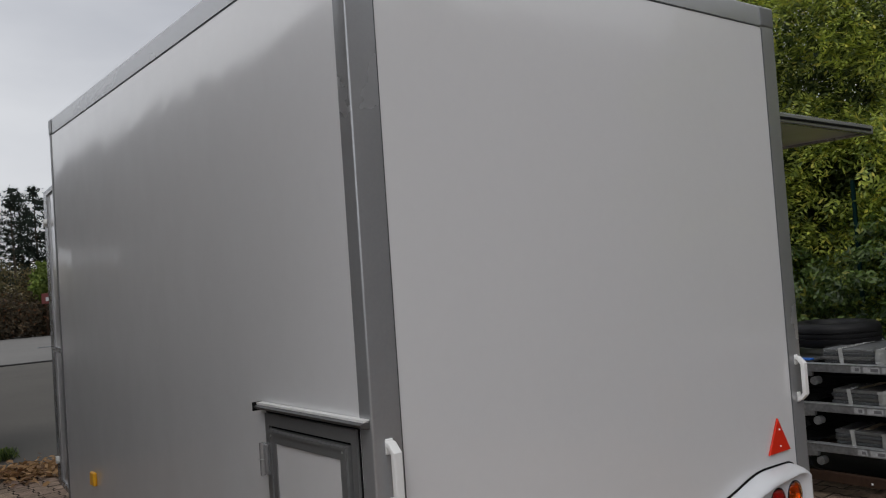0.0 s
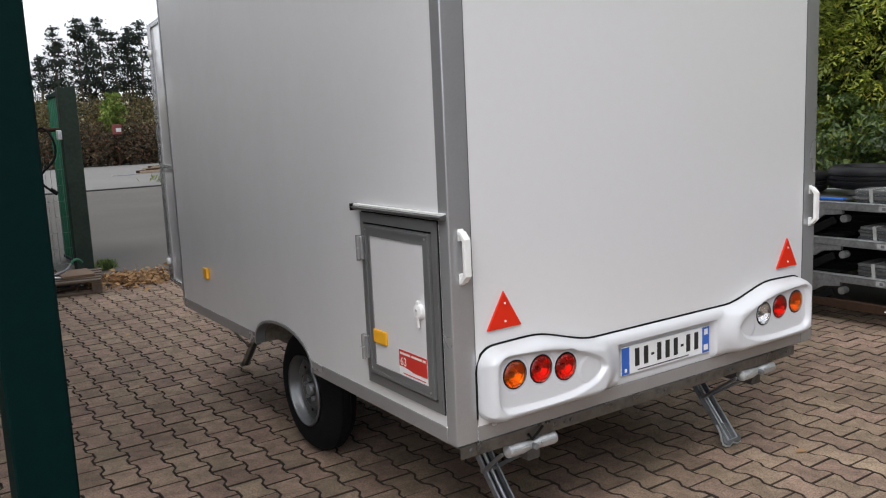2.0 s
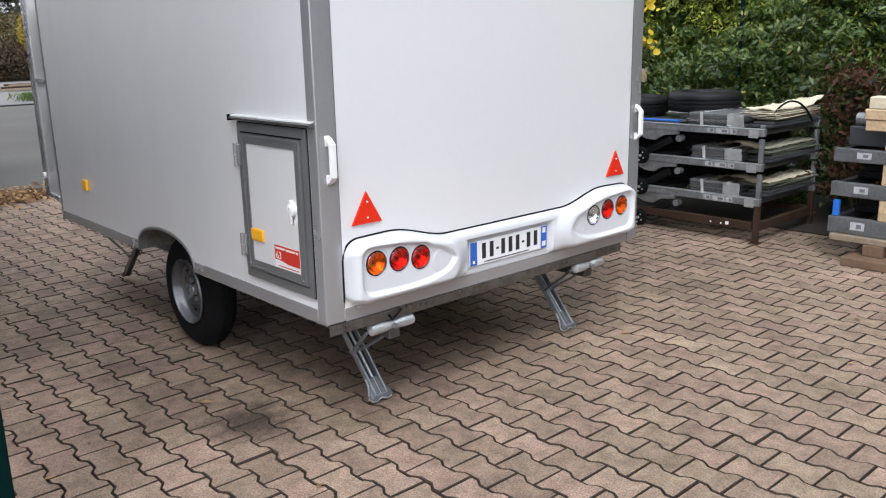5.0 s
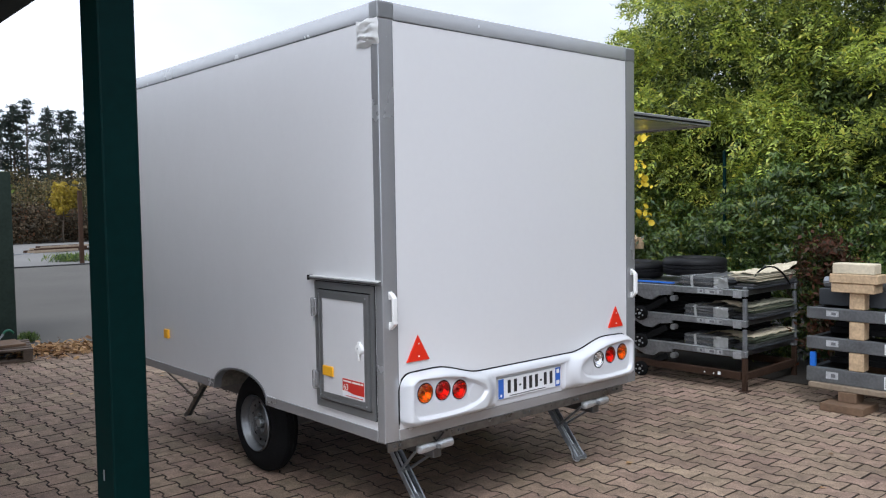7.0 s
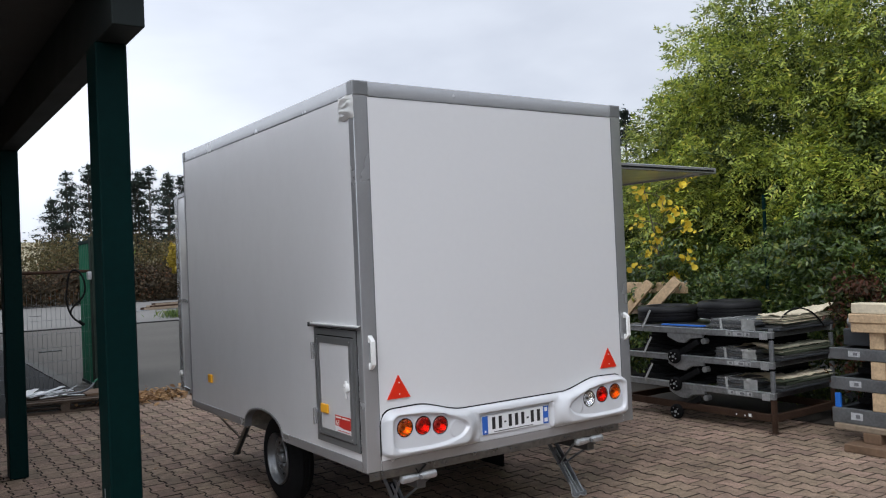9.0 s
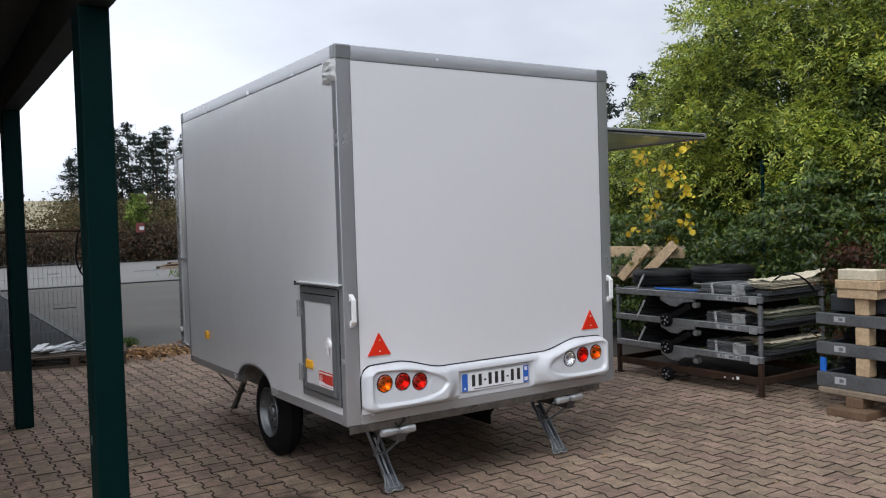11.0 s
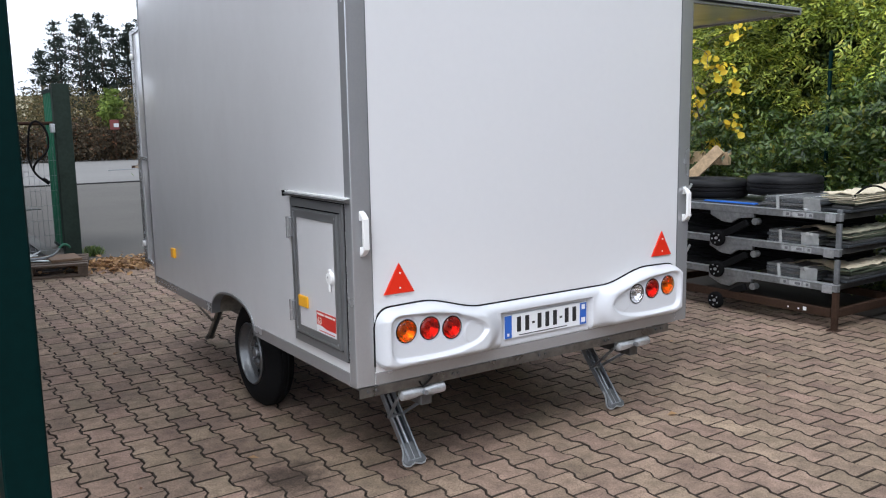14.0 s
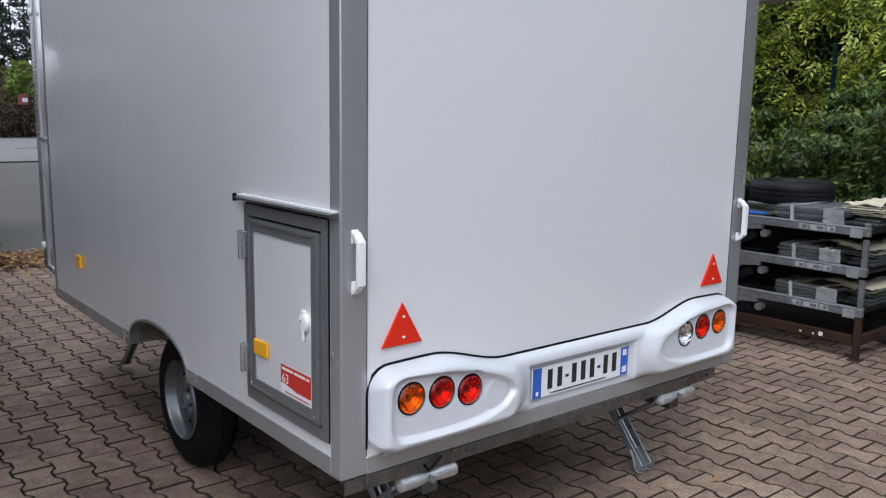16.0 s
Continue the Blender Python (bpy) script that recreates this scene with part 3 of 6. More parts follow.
part("shadow_line", boxed(TW + 0.006, -0.0012, TOP - RT - 0.005, W - TW - 0.006, 0.001, TOP - RT - 0.0015), DARK_STEEL, trailer)
part("shadow_line", boxed(-0.0012, TS + 0.0005, LOW + 0.058, 0.001, TS + 0.0035, TOP - 0.085), DARK_STEEL, trailer)
part("shadow_line", boxed(-0.0012, TS + 0.005, TOP - RT - 0.005, 0.001, L - 0.06, TOP - RT - 0.0015), DARK_STEEL, trailer)
# lower trim: left and right runs are broken by the wheel arches
for x0, x1 in ((-0.004, 0.006), (W - 0.006, W + 0.004)):
    for y0, y1 in ((0.056, ARCH_Y - 0.338), (ARCH_Y + 0.338, L - 0.034)):
        part("lower_trim", boxed(x0, y0, LOW - 0.004, x1, y1, LOW + 0.053, bevel=0.002), ALU, trailer)
part("lower_trim", boxed(0.088, -0.004, LOW - 0.004, W - 0.088, 0.006, LOW + 0.050, bevel=0.002), ALU, trailer)
part("lower_trim", boxed(0.088, L - 0.006, LOW - 0.004, W - 0.088, L + 0.004, LOW + 0.050, bevel=0.002), ALU, trailer)


def wheel_arch(x0, x1):
    """Grey arch liner with a rolled lip."""
    b = bmesh.new()
    n = 24
    inner, outer = [], []
    for i in range(n + 1):
        t = math.pi * i / n
        c_, s_ = math.cos(t), math.sin(t) ** 0.8
        inner.append((ARCH_Y + 0.332 * c_, LOW - 0.004 + 0.158 * s_))
        outer.append((ARCH_Y + 0.345 * c_, LOW - 0.004 + 0.171 * s_))
    prism(b, outer + list(reversed(inner)), "x", x0, x1)
    return b


part("wheel_arch", wheel_arch(-0.006, 0.045), ALU_DARK, trailer, smooth=True)
part("wheel_arch", wheel_arch(W - 0.045, W + 0.006), ALU_DARK, trailer, smooth=True)
part("arch_liner", wheel_arch(0.046, 0.33), GALV_OLD, trailer, "grey sheet wheel box", smooth=True)
part("arch_liner", wheel_arch(W - 0.33, W - 0.046), GALV_OLD, trailer, "grey sheet wheel box", smooth=True)

# chassis under the floor: unseen, deepened and darkened to keep light out
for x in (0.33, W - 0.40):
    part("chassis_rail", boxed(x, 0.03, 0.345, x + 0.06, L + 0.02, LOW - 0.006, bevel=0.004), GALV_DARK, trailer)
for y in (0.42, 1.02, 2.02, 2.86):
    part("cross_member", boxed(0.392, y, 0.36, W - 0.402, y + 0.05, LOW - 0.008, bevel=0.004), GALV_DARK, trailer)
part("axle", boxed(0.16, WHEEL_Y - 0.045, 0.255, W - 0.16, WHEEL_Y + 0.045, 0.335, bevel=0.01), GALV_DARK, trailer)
for x in (0.32, W - 0.40):
    part("axle_bracket", boxed(x - 0.01, WHEEL_Y - 0.10, 0.3352, x + 0.08, WHEEL_Y + 0.10, 0.3448, bevel=0.003), GALV_DULL, trailer)
# unseen black board on the serving side, added to darken the underfloor
part("shade_board", boxed(W - 0.32, 1.05, 0.04, W - 0.30, L - 0.10, LOW - 0.008, bevel=0.003), BLACK, trailer, "unseen black board added to keep the underfloor dark")
# galvanised angle under the rear edge, with its bolts
b = bmesh.new()
prism(b, [(-0.012, LOW - 0.004), (-0.012, 0.452), (-0.008, 0.452), (-0.008, LOW - 0.010), (0.09, LOW - 0.010), (0.09, LOW - 0.004)], "x", 0.004, 1.90)
rear_rail = part("rear_rail", b, RAIL, trailer, "galvanised steel angle with bolt heads")
for x in (0.045, 0.085, 0.475, 0.505, 0.98, 1.02, 1.42, 1.45, 1.80, 1.84):
    part("bolt", rod(bmesh.new(), (x, -0.021, 0.476), (x, -0.012, 0.476), 0.008, 6), GALV_DARK, rear_rail)
part("hook", tube(bmesh.new(), [(0.295, -0.018, 0.475), (0.31, -0.02, 0.452), (0.335, -0.022, 0.47), (0.36, -0.022, 0.49)], 0.005, 6), BLACK, rear_rail, "black wire end")


# ---- wheels ----
def wheel(x, side):
    """side: -1 when the outer face looks along -x."""
    w = part("wheel", lathe(bmesh.new(), [(0.171, 0.086), (0.178, 0.079), (0.173, 0.066), (0.161, 0.055), (0.154, 0.02), (0.154, -0.06), (0.161, -0.085), (0.173, -0.085)],
                            pose(x, WHEEL_Y, WHEEL_R, 0, -90 if side < 0 else 90, 0), 48, False), RIM, trailer, "silver painted steel wheel", smooth=True)
    m = pose(x, WHEEL_Y, WHEEL_R, 0, -90 if side < 0 else 90, 0)
    wall = [(0.168, 0.060), (0.180, 0.073), (0.205, 0.081), (0.238, 0.080), (0.264, 0.073), (0.284, 0.060), (0.298, 0.042), (0.307, 0.031)]
    tread = [(0.310, 0.026), (0.310, 0.020), (0.304, 0.018), (0.304, 0.012), (0.310, 0.010)]
    half_section = wall + tread
    part("tyre", lathe(bmesh.new(), half_section + [(q, -o) for q, o in reversed(half_section)], m, 56, False), RUBBER, w, "black rubber tyre", smooth=True)
    part("disc", lathe(bmesh.new(), [(0.158, 0.016), (0.153, 0.034), (0.143, 0.038), (0.128, 0.024), (0.112, 0.020), (0.098, 0.030), (0.086, 0.046), (0.074, 0.050), (0.062, 0.042), (0.050, 0.036), (0.040, 0.036), (0.036, 0.0), (0.0, 0.0)], m, 48, False), RIM, w, smooth=True)
    part("hub_cap", lathe(bmesh.new(), [(0.030, 0.0), (0.030, 0.048), (0.026, 0.055), (0.0, 0.057)], m, 24), GALV_DULL, w, smooth=True)
    for k in range(5):
        t = 2 * math.pi * k / 5
        p = m @ Vector((0.052 * math.cos(t), 0.052 * math.sin(t), 0.034))
        q = m @ Vector((0.052 * math.cos(t), 0.052 * math.sin(t), 0.054))
        part("wheel_nut", rod(bmesh.new(), p, q, 0.011, 6), GALV_DULL, w)
    for k in range(12):
        t = 2 * math.pi * (k + 0.5) / 12
        p = m @ Vector((0.1255 * math.cos(t), 0.1255 * math.sin(t), 0.014))
        q = m @ Vector((0.1255 * math.cos(t), 0.1255 * math.sin(t), 0.0262))
        part("vent_hole", rod(bmesh.new(), p, q, 0.009, 12), BLACK, w)
    return w


wheel(0.165, -1)
wheel(W - 0.165, 1)


# ---- corner steadies ----
def steady(x, y_bar, toward, reach=0.17, back=0.49, bright=GALV, dull=GALV_DULL, half=0.031):
    """A folding corner leg in the y-z plane: hinge inside, foot out towards y_bar. toward: -1 rear, 1 front."""
    s, yb = toward, y_bar
    t = new("corner_steady")
    t.parent = trailer
    tagged(t, "galvanised folding corner leg wound down to the paving")
    hinge, foot = Vector((x, yb - s * back, 0.44)), Vector((x + 0.02, yb - s * reach, 0.035))
    for dx in (-half, half):
        b = bmesh.new()
        bar(b, hinge + X * dx, foot + X * dx, 0.007, 0.034, 0.002, up=(0, s, 0.6))
        part("leg_side", b, dull, t)
    # web in dark steel, the shade inside the channel put into its colour
    b = bmesh.new()
    inset = Vector((0, -s * 0.010, -0.007))
    bar(b, hinge.lerp(foot, 0.32) + inset, foot + inset, 2 * half - 0.008, 0.004, 0.001, up=(0, s, 0.6))
    part("leg_web", b, DARK_STEEL, t)
    part("rib", bar(bmesh.new(), hinge.lerp(foot, 0.35), foot, 0.008, 0.016, 0.002, up=(0, s, 0.6)), bright, t)
    # pressed shoe along the leg, flared to a fishtail with turned-up bright rims
    way = (foot - hinge).normalized()
    face = X.cross(way).normalized()
    m = Matrix((X, way, face)).transposed().to_4x4()
    m.translation = foot - way * 0.085
    wide = half / 0.031
    edge = [(0.033, 0.0), (0.036, 0.030), (0.046, 0.056), (0.058, 0.078), (0.060, 0.092), (0.050, 0.104), (0.030, 0.108), (0.012, 0.101), (0.0, 0.097)]
    edge = [(u * wide, v) for u, v in edge]
    b = bmesh.new()
    prism(b, edge + [(-u, v) for u, v in reversed(edge[:-1])], "z", -0.008, 0.0, bevel=0.002)
    bmesh.ops.transform(b, matrix=m, verts=b.verts)
    shoe = part("foot_shoe", b, GALV_GREY, t, smooth=True)
    for sgn in (-1, 1):
        b = tube(bmesh.new(), [(sgn * u, v, 0.004) for u, v in edge], 0.006, 6)
        bmesh.ops.transform(b, matrix=m, verts=b.verts)
        part("shoe_rim", b, bright, shoe, smooth=True)
    b = tube(bmesh.new(), [(0, 0.030, 0.004), (0, 0.070, 0.006), (0, 0.098, 0.003)], 0.008, 8)
    bmesh.ops.transform(b, matrix=m, verts=b.verts)
    part("shoe_bead", b, bright, shoe, smooth=True)
    part("foot_pin", rod(bmesh.new(), foot - X * 0.036, foot + X * 0.036, 0.009, 8), dull, t)
    # cross bar with the spindle nut: two rounded ends drawn in to a waist
    n = 24
    ends = []
    for i_ in range(n + 1):
        u = i_ / n
        r_ = 0.0245 - 0.008 * math.exp(-((u - 0.5) / 0.13) ** 2)
        r_ *= min(1.0, math.sqrt(max(0.0, 1 - (1 - min(u, 1 - u) / 0.06) ** 2)) if min(u, 1 - u) < 0.06 else 1.0)
        ends.append((max(r_, 0.001), 0.240 * u))
    b = lathe(bmesh.new(), ends, pose(x - 0.155, yb, 0.424, 0, 90, 0), 20)
    cross = part("cross_bar", b, bright, t, smooth=True)
    y_out = yb + s * 0.022
    part("spindle_nut", rod(bmesh.new(), (x - 0.035, yb + s * 0.012, 0.424), (x - 0.035, y_out + s * 0.012, 0.424), 0.012, 6), dull, cross)
    for u0, u1 in ((0.022, 0.092), (0.150, 0.220)):
        part("pressed_rib", rod(bmesh.new(), (x - 0.155 + u0, y_out, 0.430), (x - 0.155 + u1, y_out, 0.430), 0.005, 8), bright, cross)
    mid = hinge.lerp(foot, 0.56)
    for ex_, ez in ((-0.15, 0.41), (0.075, 0.41)):
        b = bmesh.new()
        bar(b, mid + X * (0.034 if ex_ > 0 else -0.034), Vector((x + ex_, yb - s * 0.02, ez)), 0.015, 0.015, 0.005, up=(0, s, 0.3))
        part("strut", b, dull, t)
    part("base_channel", boxed(x - 0.045, min(yb, hinge.y - s * 0.06), 0.447, x + 0.045, max(yb, hinge.y - s * 0.06), 0.458, bevel=0.002), dull, t)
    part("pivot", rod(bmesh.new(), hinge - X * 0.045, hinge + X * 0.045, 0.010, 10), dull, t)
    part("pivot", rod(bmesh.new(), mid - X * 0.045, mid + X * 0.045, 0.009, 10), dull, t)
    return t


steady(0.355, 0.0, -1)
steady(1.67, 0.0, -1)
steady(0.345, L + 0.02, 1, 0.03, 0.50, GALV_OLD, GALV_OLD, half=0.016)
steady(1.67, L + 0.02, 1, 0.03, 0.50, GALV_OLD, GALV_OLD, half=0.016)


# ---- rear bumper with lamps and plate ----
CX = W / 2


def bumper_mesh():
    """A height field over the moulding's outline: pods with recessed lamp pockets, a hollow for the plate."""
    nx, nz = 420, 84
    half = 0.935
    u = np.linspace(-1, 1, nx)
    # denser towards the rounded ends
    xs = half * np.sign(u) * (1 - (1 - np.abs(u)) ** 1.06)
    d = np.abs(xs)
    top = 0.762 + 0.062 * smoothstep(0.38, 0.70, d) - 0.004 * smoothstep(0.7, 0.93, d)
    r = 0.075
    inset = np.clip(d - (half - r), 0, r)
    drop = r - np.sqrt(np.maximum(r * r - inset * inset, 0))
    top = top - drop
    low = 0.553 + 0.75 * drop
    v = np.linspace(0, 1, nz)
    v = 0.5 - 0.5 * np.cos(np.pi * v)
    xg = np.repeat(xs[:, None], nz, 1)
    zg = low[:, None] + (top - low)[:, None] * v[None, :]
    dg = np.abs(xg)
    # distance to the outline, rounded into a cushion edge
    edge = np.minimum(np.minimum(top[:, None] - zg, zg - low[:, None]), half - dg)
    cushion = np.sqrt(np.clip(1 - (1 - np.clip(edge / 0.036, 0, 1)) ** 2, 0, 1))
    pod = smoothstep(0.285, 0.385, dg - 6.0 * (zg - 0.655) ** 2)
    depth = (0.032 + 0.042 * pod) * cushion
    # lamp pocket: a D with a straight outer end and a drawn-out round inner end, soft at its lip
    corners = [(0.896, 0.634), (0.884, 0.608), (0.862, 0.594), (0.66, 0.584), (0.52, 0.594), (0.43, 0.622), (0.386, 0.668), (0.41, 0.705), (0.46, 0.731), (0.55, 0.762), (0.66, 0.784), (0.855, 0.797), (0.880, 0.788), (0.896, 0.762)]
    inside = np.zeros_like(dg)
    for (d0, z0), (d1, z1) in zip(corners, corners[1:] + corners[:1]):
        n = math.hypot(d1 - d0, z1 - z0)
        side = ((zg - z0) * (d1 - d0) - (dg - d0) * (z1 - z0)) / n
        inside += np.exp(np.clip(side, -0.2, 0.2) / 0.005)
    pocket = -0.005 * np.log(inside)
    depth = depth + (np.minimum(depth, 0.053) - depth) * smoothstep(-0.004, 0.014, pocket)
    # round blank at the inner end of each pocket, and the holes of the lamps
    blank = np.hypot(dg - 0.462, zg - 0.667)
    depth = depth + 0.0045 * smoothstep(0.058, 0.048, blank) * smoothstep(0.0, 0.02, pocket)
    for d0, z0 in ((0.812, 0.720), (0.694, 0.716), (0.579, 0.702)):
        ring = np.hypot(dg - d0, zg - z0)
        depth = np.minimum(depth, 0.0505 + 3.2 * np.maximum(ring - 0.0605, 0))
        depth = np.where(ring < 0.0490, 0.024, depth)
    # hollow for the number plate, open below
    hollow = np.minimum(0.292 - dg, 0.722 - zg)
    depth = np.minimum(depth, np.maximum(depth - 0.03 * smoothstep(0.0, 0.016, hollow), 0.004))
    bm = bmesh.new()
    vs = [[bm.verts.new((CX + xg[i, j], -depth[i, j] - 0.003, zg[i, j])) for j in range(nz)] for i in range(nx)]
    for i in range(nx - 1):
        for j in range(nz - 1):
            bm.faces.new((vs[i][j], vs[i + 1][j], vs[i + 1][j + 1], vs[i][j + 1]))
    bmesh.ops.recalc_face_normals(bm, faces=bm.faces)
    # closed back on the wall
    ring = [vs[i][0] for i in range(nx)] + [vs[nx - 1][j] for j in range(1, nz)] + [vs[i][nz - 1] for i in range(nx - 2, -1, -1)] + [vs[0][j] for j in range(nz - 2, 0, -1)]
    back = [bm.verts.new((q.co.x, 0.002, q.co.z)) for q in ring]
    for k in range(len(ring)):
        m2 = (k + 1) % len(ring)
        if ring[k].co != ring[m2].co:
            bm.faces.new((ring[k], ring[m2], back[m2], back[k]))
    bmesh.ops.recalc_face_normals(bm, faces=bm.faces)
    return bm


bumper = part("rear_bumper", bumper_mesh(), GRP, trailer, "glossy white moulded bumper with lamp pods", smooth=True)


def bumper_seal():
    """Black sealing bead along the moulding's upper outline."""
    pts = []
    half = 0.938
    for i in range(90):
        x = -half + 2 * half * i / 89
        d = abs(x)
        r = 0.075
        inset = min(max(d - (half - r), 0), r)
        z = 0.764 + 0.062 * float(smoothstep(0.38, 0.70, d)) - (r - math.sqrt(max(r * r - inset * inset, 0))) - 0.004 * float(smoothstep(0.7, 0.93, d))
        pts.append((CX + x, -0.002, z))
    left = [(CX - half - 0.001, -0.002, 0.575 + 0.165 * k / 6) for k in range(7)]
    return tube(bmesh.new(), left + pts + [(CX + half + 0.001, -0.002, z) for z in (0.73, 0.68, 0.62)], 0.0046, 6)


part("seal", bumper_seal(), BLACK, bumper, "black sealing bead")


def lamp(x, z, mat, label):
    """Black ring that also draws the thin shadow round the lens, deep mirrored bowl with a bulb, and a domed hollow
    lens.
    """
    m = pose(x, -0.048, z, 90, 0, 0)
    t = part("tail_lamp", lathe(bmesh.new(), [(0.0525, 0.004), (0.0522, 0.0075), (0.0500, 0.0090), (0.0485, 0.009), (0.0475, 0.002), (0.0475, -0.02)], m, 40, False), BLACK, bumper, label, smooth=True)
    part("bezel", lathe(bmesh.new(), [(0.0600, 0.0035), (0.0590, 0.0058), (0.0555, 0.0070), (0.0524, 0.0066), (0.0524, 0.003)], m, 40, False), GRP, t, "white moulded collar", smooth=True)
    bowl = [(0.0470 * math.sqrt(k / 8), -0.028 + 0.032 * k / 8) for k in range(8, -1, -1)]
    part("reflector", lathe(bmesh.new(), bowl, m, 32, False), CHROME, t, "silvery reflector bowl", smooth=True)
    part("bulb", lathe(bmesh.new(), [(0.009, -0.026), (0.009, -0.010), (0.006, -0.004), (0.0, -0.002)], m, 16, False), CHROME, t, smooth=True)
    dome = [(0.0472, 0.003), (0.0472, 0.009), (0.044, 0.0130), (0.037, 0.0165), (0.036, 0.0160), (0.024, 0.0200), (0.023, 0.0195), (0.011, 0.0218), (0.0, 0.0224)]
    hollow = [(0.0, 0.0200), (0.012, 0.0192), (0.026, 0.0165), (0.040, 0.0120), (0.0450, 0.008), (0.0455, 0.003), (0.0472, 0.003)]
    part("lens", lathe(bmesh.new(), dome + hollow, m, 40, False), mat, t, smooth=True)
    return t


lamp(CX - 0.812, 0.720, LENS_AMBER, "round amber tail lamp in a black ring")
lamp(CX - 0.694, 0.716, LENS_RED, "round red tail lamp in a black ring")
lamp(CX - 0.579, 0.702, LENS_RED, "round red tail lamp in a black ring")
lamp(CX + 0.579, 0.702, LENS_GLASS, "round clear reversing lamp in a black ring")
lamp(CX + 0.694, 0.716, LENS_RED, "round red tail lamp in a black ring")
lamp(CX + 0.812, 0.720, LENS_AMBER, "round amber tail lamp in a black ring")

plate = part("number_plate", boxed(CX - 0.26, -0.0175, 0.586, CX + 0.26, -0.0135, 0.698, bevel=0.001), PLATE, bumper, "white number plate with blue ends")
for x0, x1 in ((-0.258, -0.216), (0.216, 0.258)):
    part("blue_band", boxed(CX + x0, -0.0190, 0.588, CX + x1, -0.0178, 0.696), BLUE, plate)
# the characters as plain bars, in three groups
x = CX - 0.190
for wd, gap in ((0.036, 0.014), (0.036, 0.012), (0.016, 0.012), (0.036, 0.013), (0.036, 0.013), (0.036, 0.012), (0.016, 0.012), (0.036, 0.014), (0.036, 0.0)):
    if wd < 0.02:
        part("dash_bar", boxed(x, -0.0190, 0.640, x + wd, -0.0178, 0.650), INK, plate)
    else:
        part("character_bar", boxed(x + 0.006, -0.0190, 0.612, x + wd - 0.006, -0.0178, 0.684), INK, plate)
    x += wd + gap
part("fine_print_bar", boxed(CX - 0.17, -0.0190, 0.594, CX + 0.13, -0.0178, 0.598), INK, plate)
part("emblem_bar", boxed(CX + 0.226, -0.0200, 0.664, CX + 0.248, -0.0191, 0.688), PLATE, plate)
part("emblem_bar", boxed(CX + 0.224, -0.0200, 0.598, CX + 0.250, -0.0191, 0.622), PLATE, plate)
part("emblem_bar", boxed(CX - 0.243, -0.0200, 0.598, CX - 0.231, -0.0191, 0.612), PLATE, plate)


def reflector(x, z):
    h, s = 0.130, 0.150
    b = bmesh.new()
    prism(b, [(x - s / 2, z), (x + s / 2, z), (x, z + h)], "y", -0.009, -0.001, bevel=0.002)
    t = part("triangle_reflector", b, RED, trailer, "red triangular reflector with two screws")
    for dz in (0.024, 0.088):
        part("screw", rod(bmesh.new(), (x + 0.002, -0.012, z + dz), (x + 0.002, -0.009, z + dz), 0.004, 8), NYLON, t)


reflector(0.212, 0.876)
reflector(W - 0.212, 0.872)


def grab_handle(x, z0, z1):
    """White nylon bow handle on the end wall."""
    t = part("grab_handle", bmesh.new(), NYLON, trailer, "white nylon grab handle")
    b = bmesh.new()
    pts = [(-0.004, z0 + 0.014), (-0.016, z0 + 0.018), (-0.028, z0 + 0.034), (-0.028, z1 - 0.034), (-0.016, z1 - 0.018), (-0.004, z1 - 0.014)]
    outer = [(-0.004, z0), (-0.020, z0 + 0.004), (-0.044, z0 + 0.028), (-0.044, z1 - 0.028), (-0.020, z1 - 0.004), (-0.004, z1)]
    prism(b, [(y, z) for y, z in outer] + [(y, z) for y, z in reversed(pts)], "x", x - 0.013, x + 0.013, bevel=0.003)
    part("grip", b, NYLON, t)
    for z in (z0 + 0.002, z1 - 0.030):
        part("foot_pad", boxed(x - 0.012, -0.008, z - 0.006, x + 0.012, -0.0035, z + 0.034, bevel=0.002), NYLON, t)


grab_handle(0.043, 1.055, 1.235)
grab_handle(W - 0.040, 1.045, 1.225)


# ---- locker hatch in the side wall ----
def picture_frame(bm, y0, z0, y1, z1, w, x0, x1, sides=None):
    """Four mitred strips in the y-z plane. sides: width of the upright ones."""
    v = sides or w
    o, i = [(y0, z0), (y1, z0), (y1, z1), (y0, z1)], [(y0 + v, z0 + w), (y1 - v, z0 + w), (y1 - v, z1 - w), (y0 + v, z1 - w)]
    for k in range(4):
        j = (k + 1) % 4
        prism(bm, [o[k], o[j], i[j], i[k]], "x", x0, x1)
    return bm


hatch = new("locker_hatch")
hatch.parent = trailer
hatch.location = (0, -0.016, -0.006)
tagged(hatch, "grey framed locker hatch with white panel, closed")
part("frame", picture_frame(bmesh.new(), 0.079, 0.602, 0.598, 1.268, 0.036, -0.012, 0.0, 0.025), ALU_DARK, hatch)
part("frame_seal", picture_frame(bmesh.new(), 0.075, 0.598, 0.602, 1.272, 0.0038, -0.004, 0.0), BLACK, hatch, "thin black seal")
# black backing strip that draws the shadow line between frame and leaf
part("gap_shade", picture_frame(bmesh.new(), 0.102, 0.638, 0.570, 1.232, 0.016, -0.0035, -0.0005), BLACK, hatch, "black strip standing for the shade in the gap")
part("hatch_leaf", picture_frame(bmesh.new(), 0.112, 0.646, 0.562, 1.224, 0.040, -0.019, -0.0036), ALU_DARK, hatch)
part("leaf_ridge", picture_frame(bmesh.new(), 0.116, 0.650, 0.558, 1.220, 0.010, -0.023, -0.0192), ALU_DARK, hatch)
part("panel", boxed(-0.015, 0.1515, 0.6855, -0.0038, 0.5225, 1.1845), WHITE, hatch)
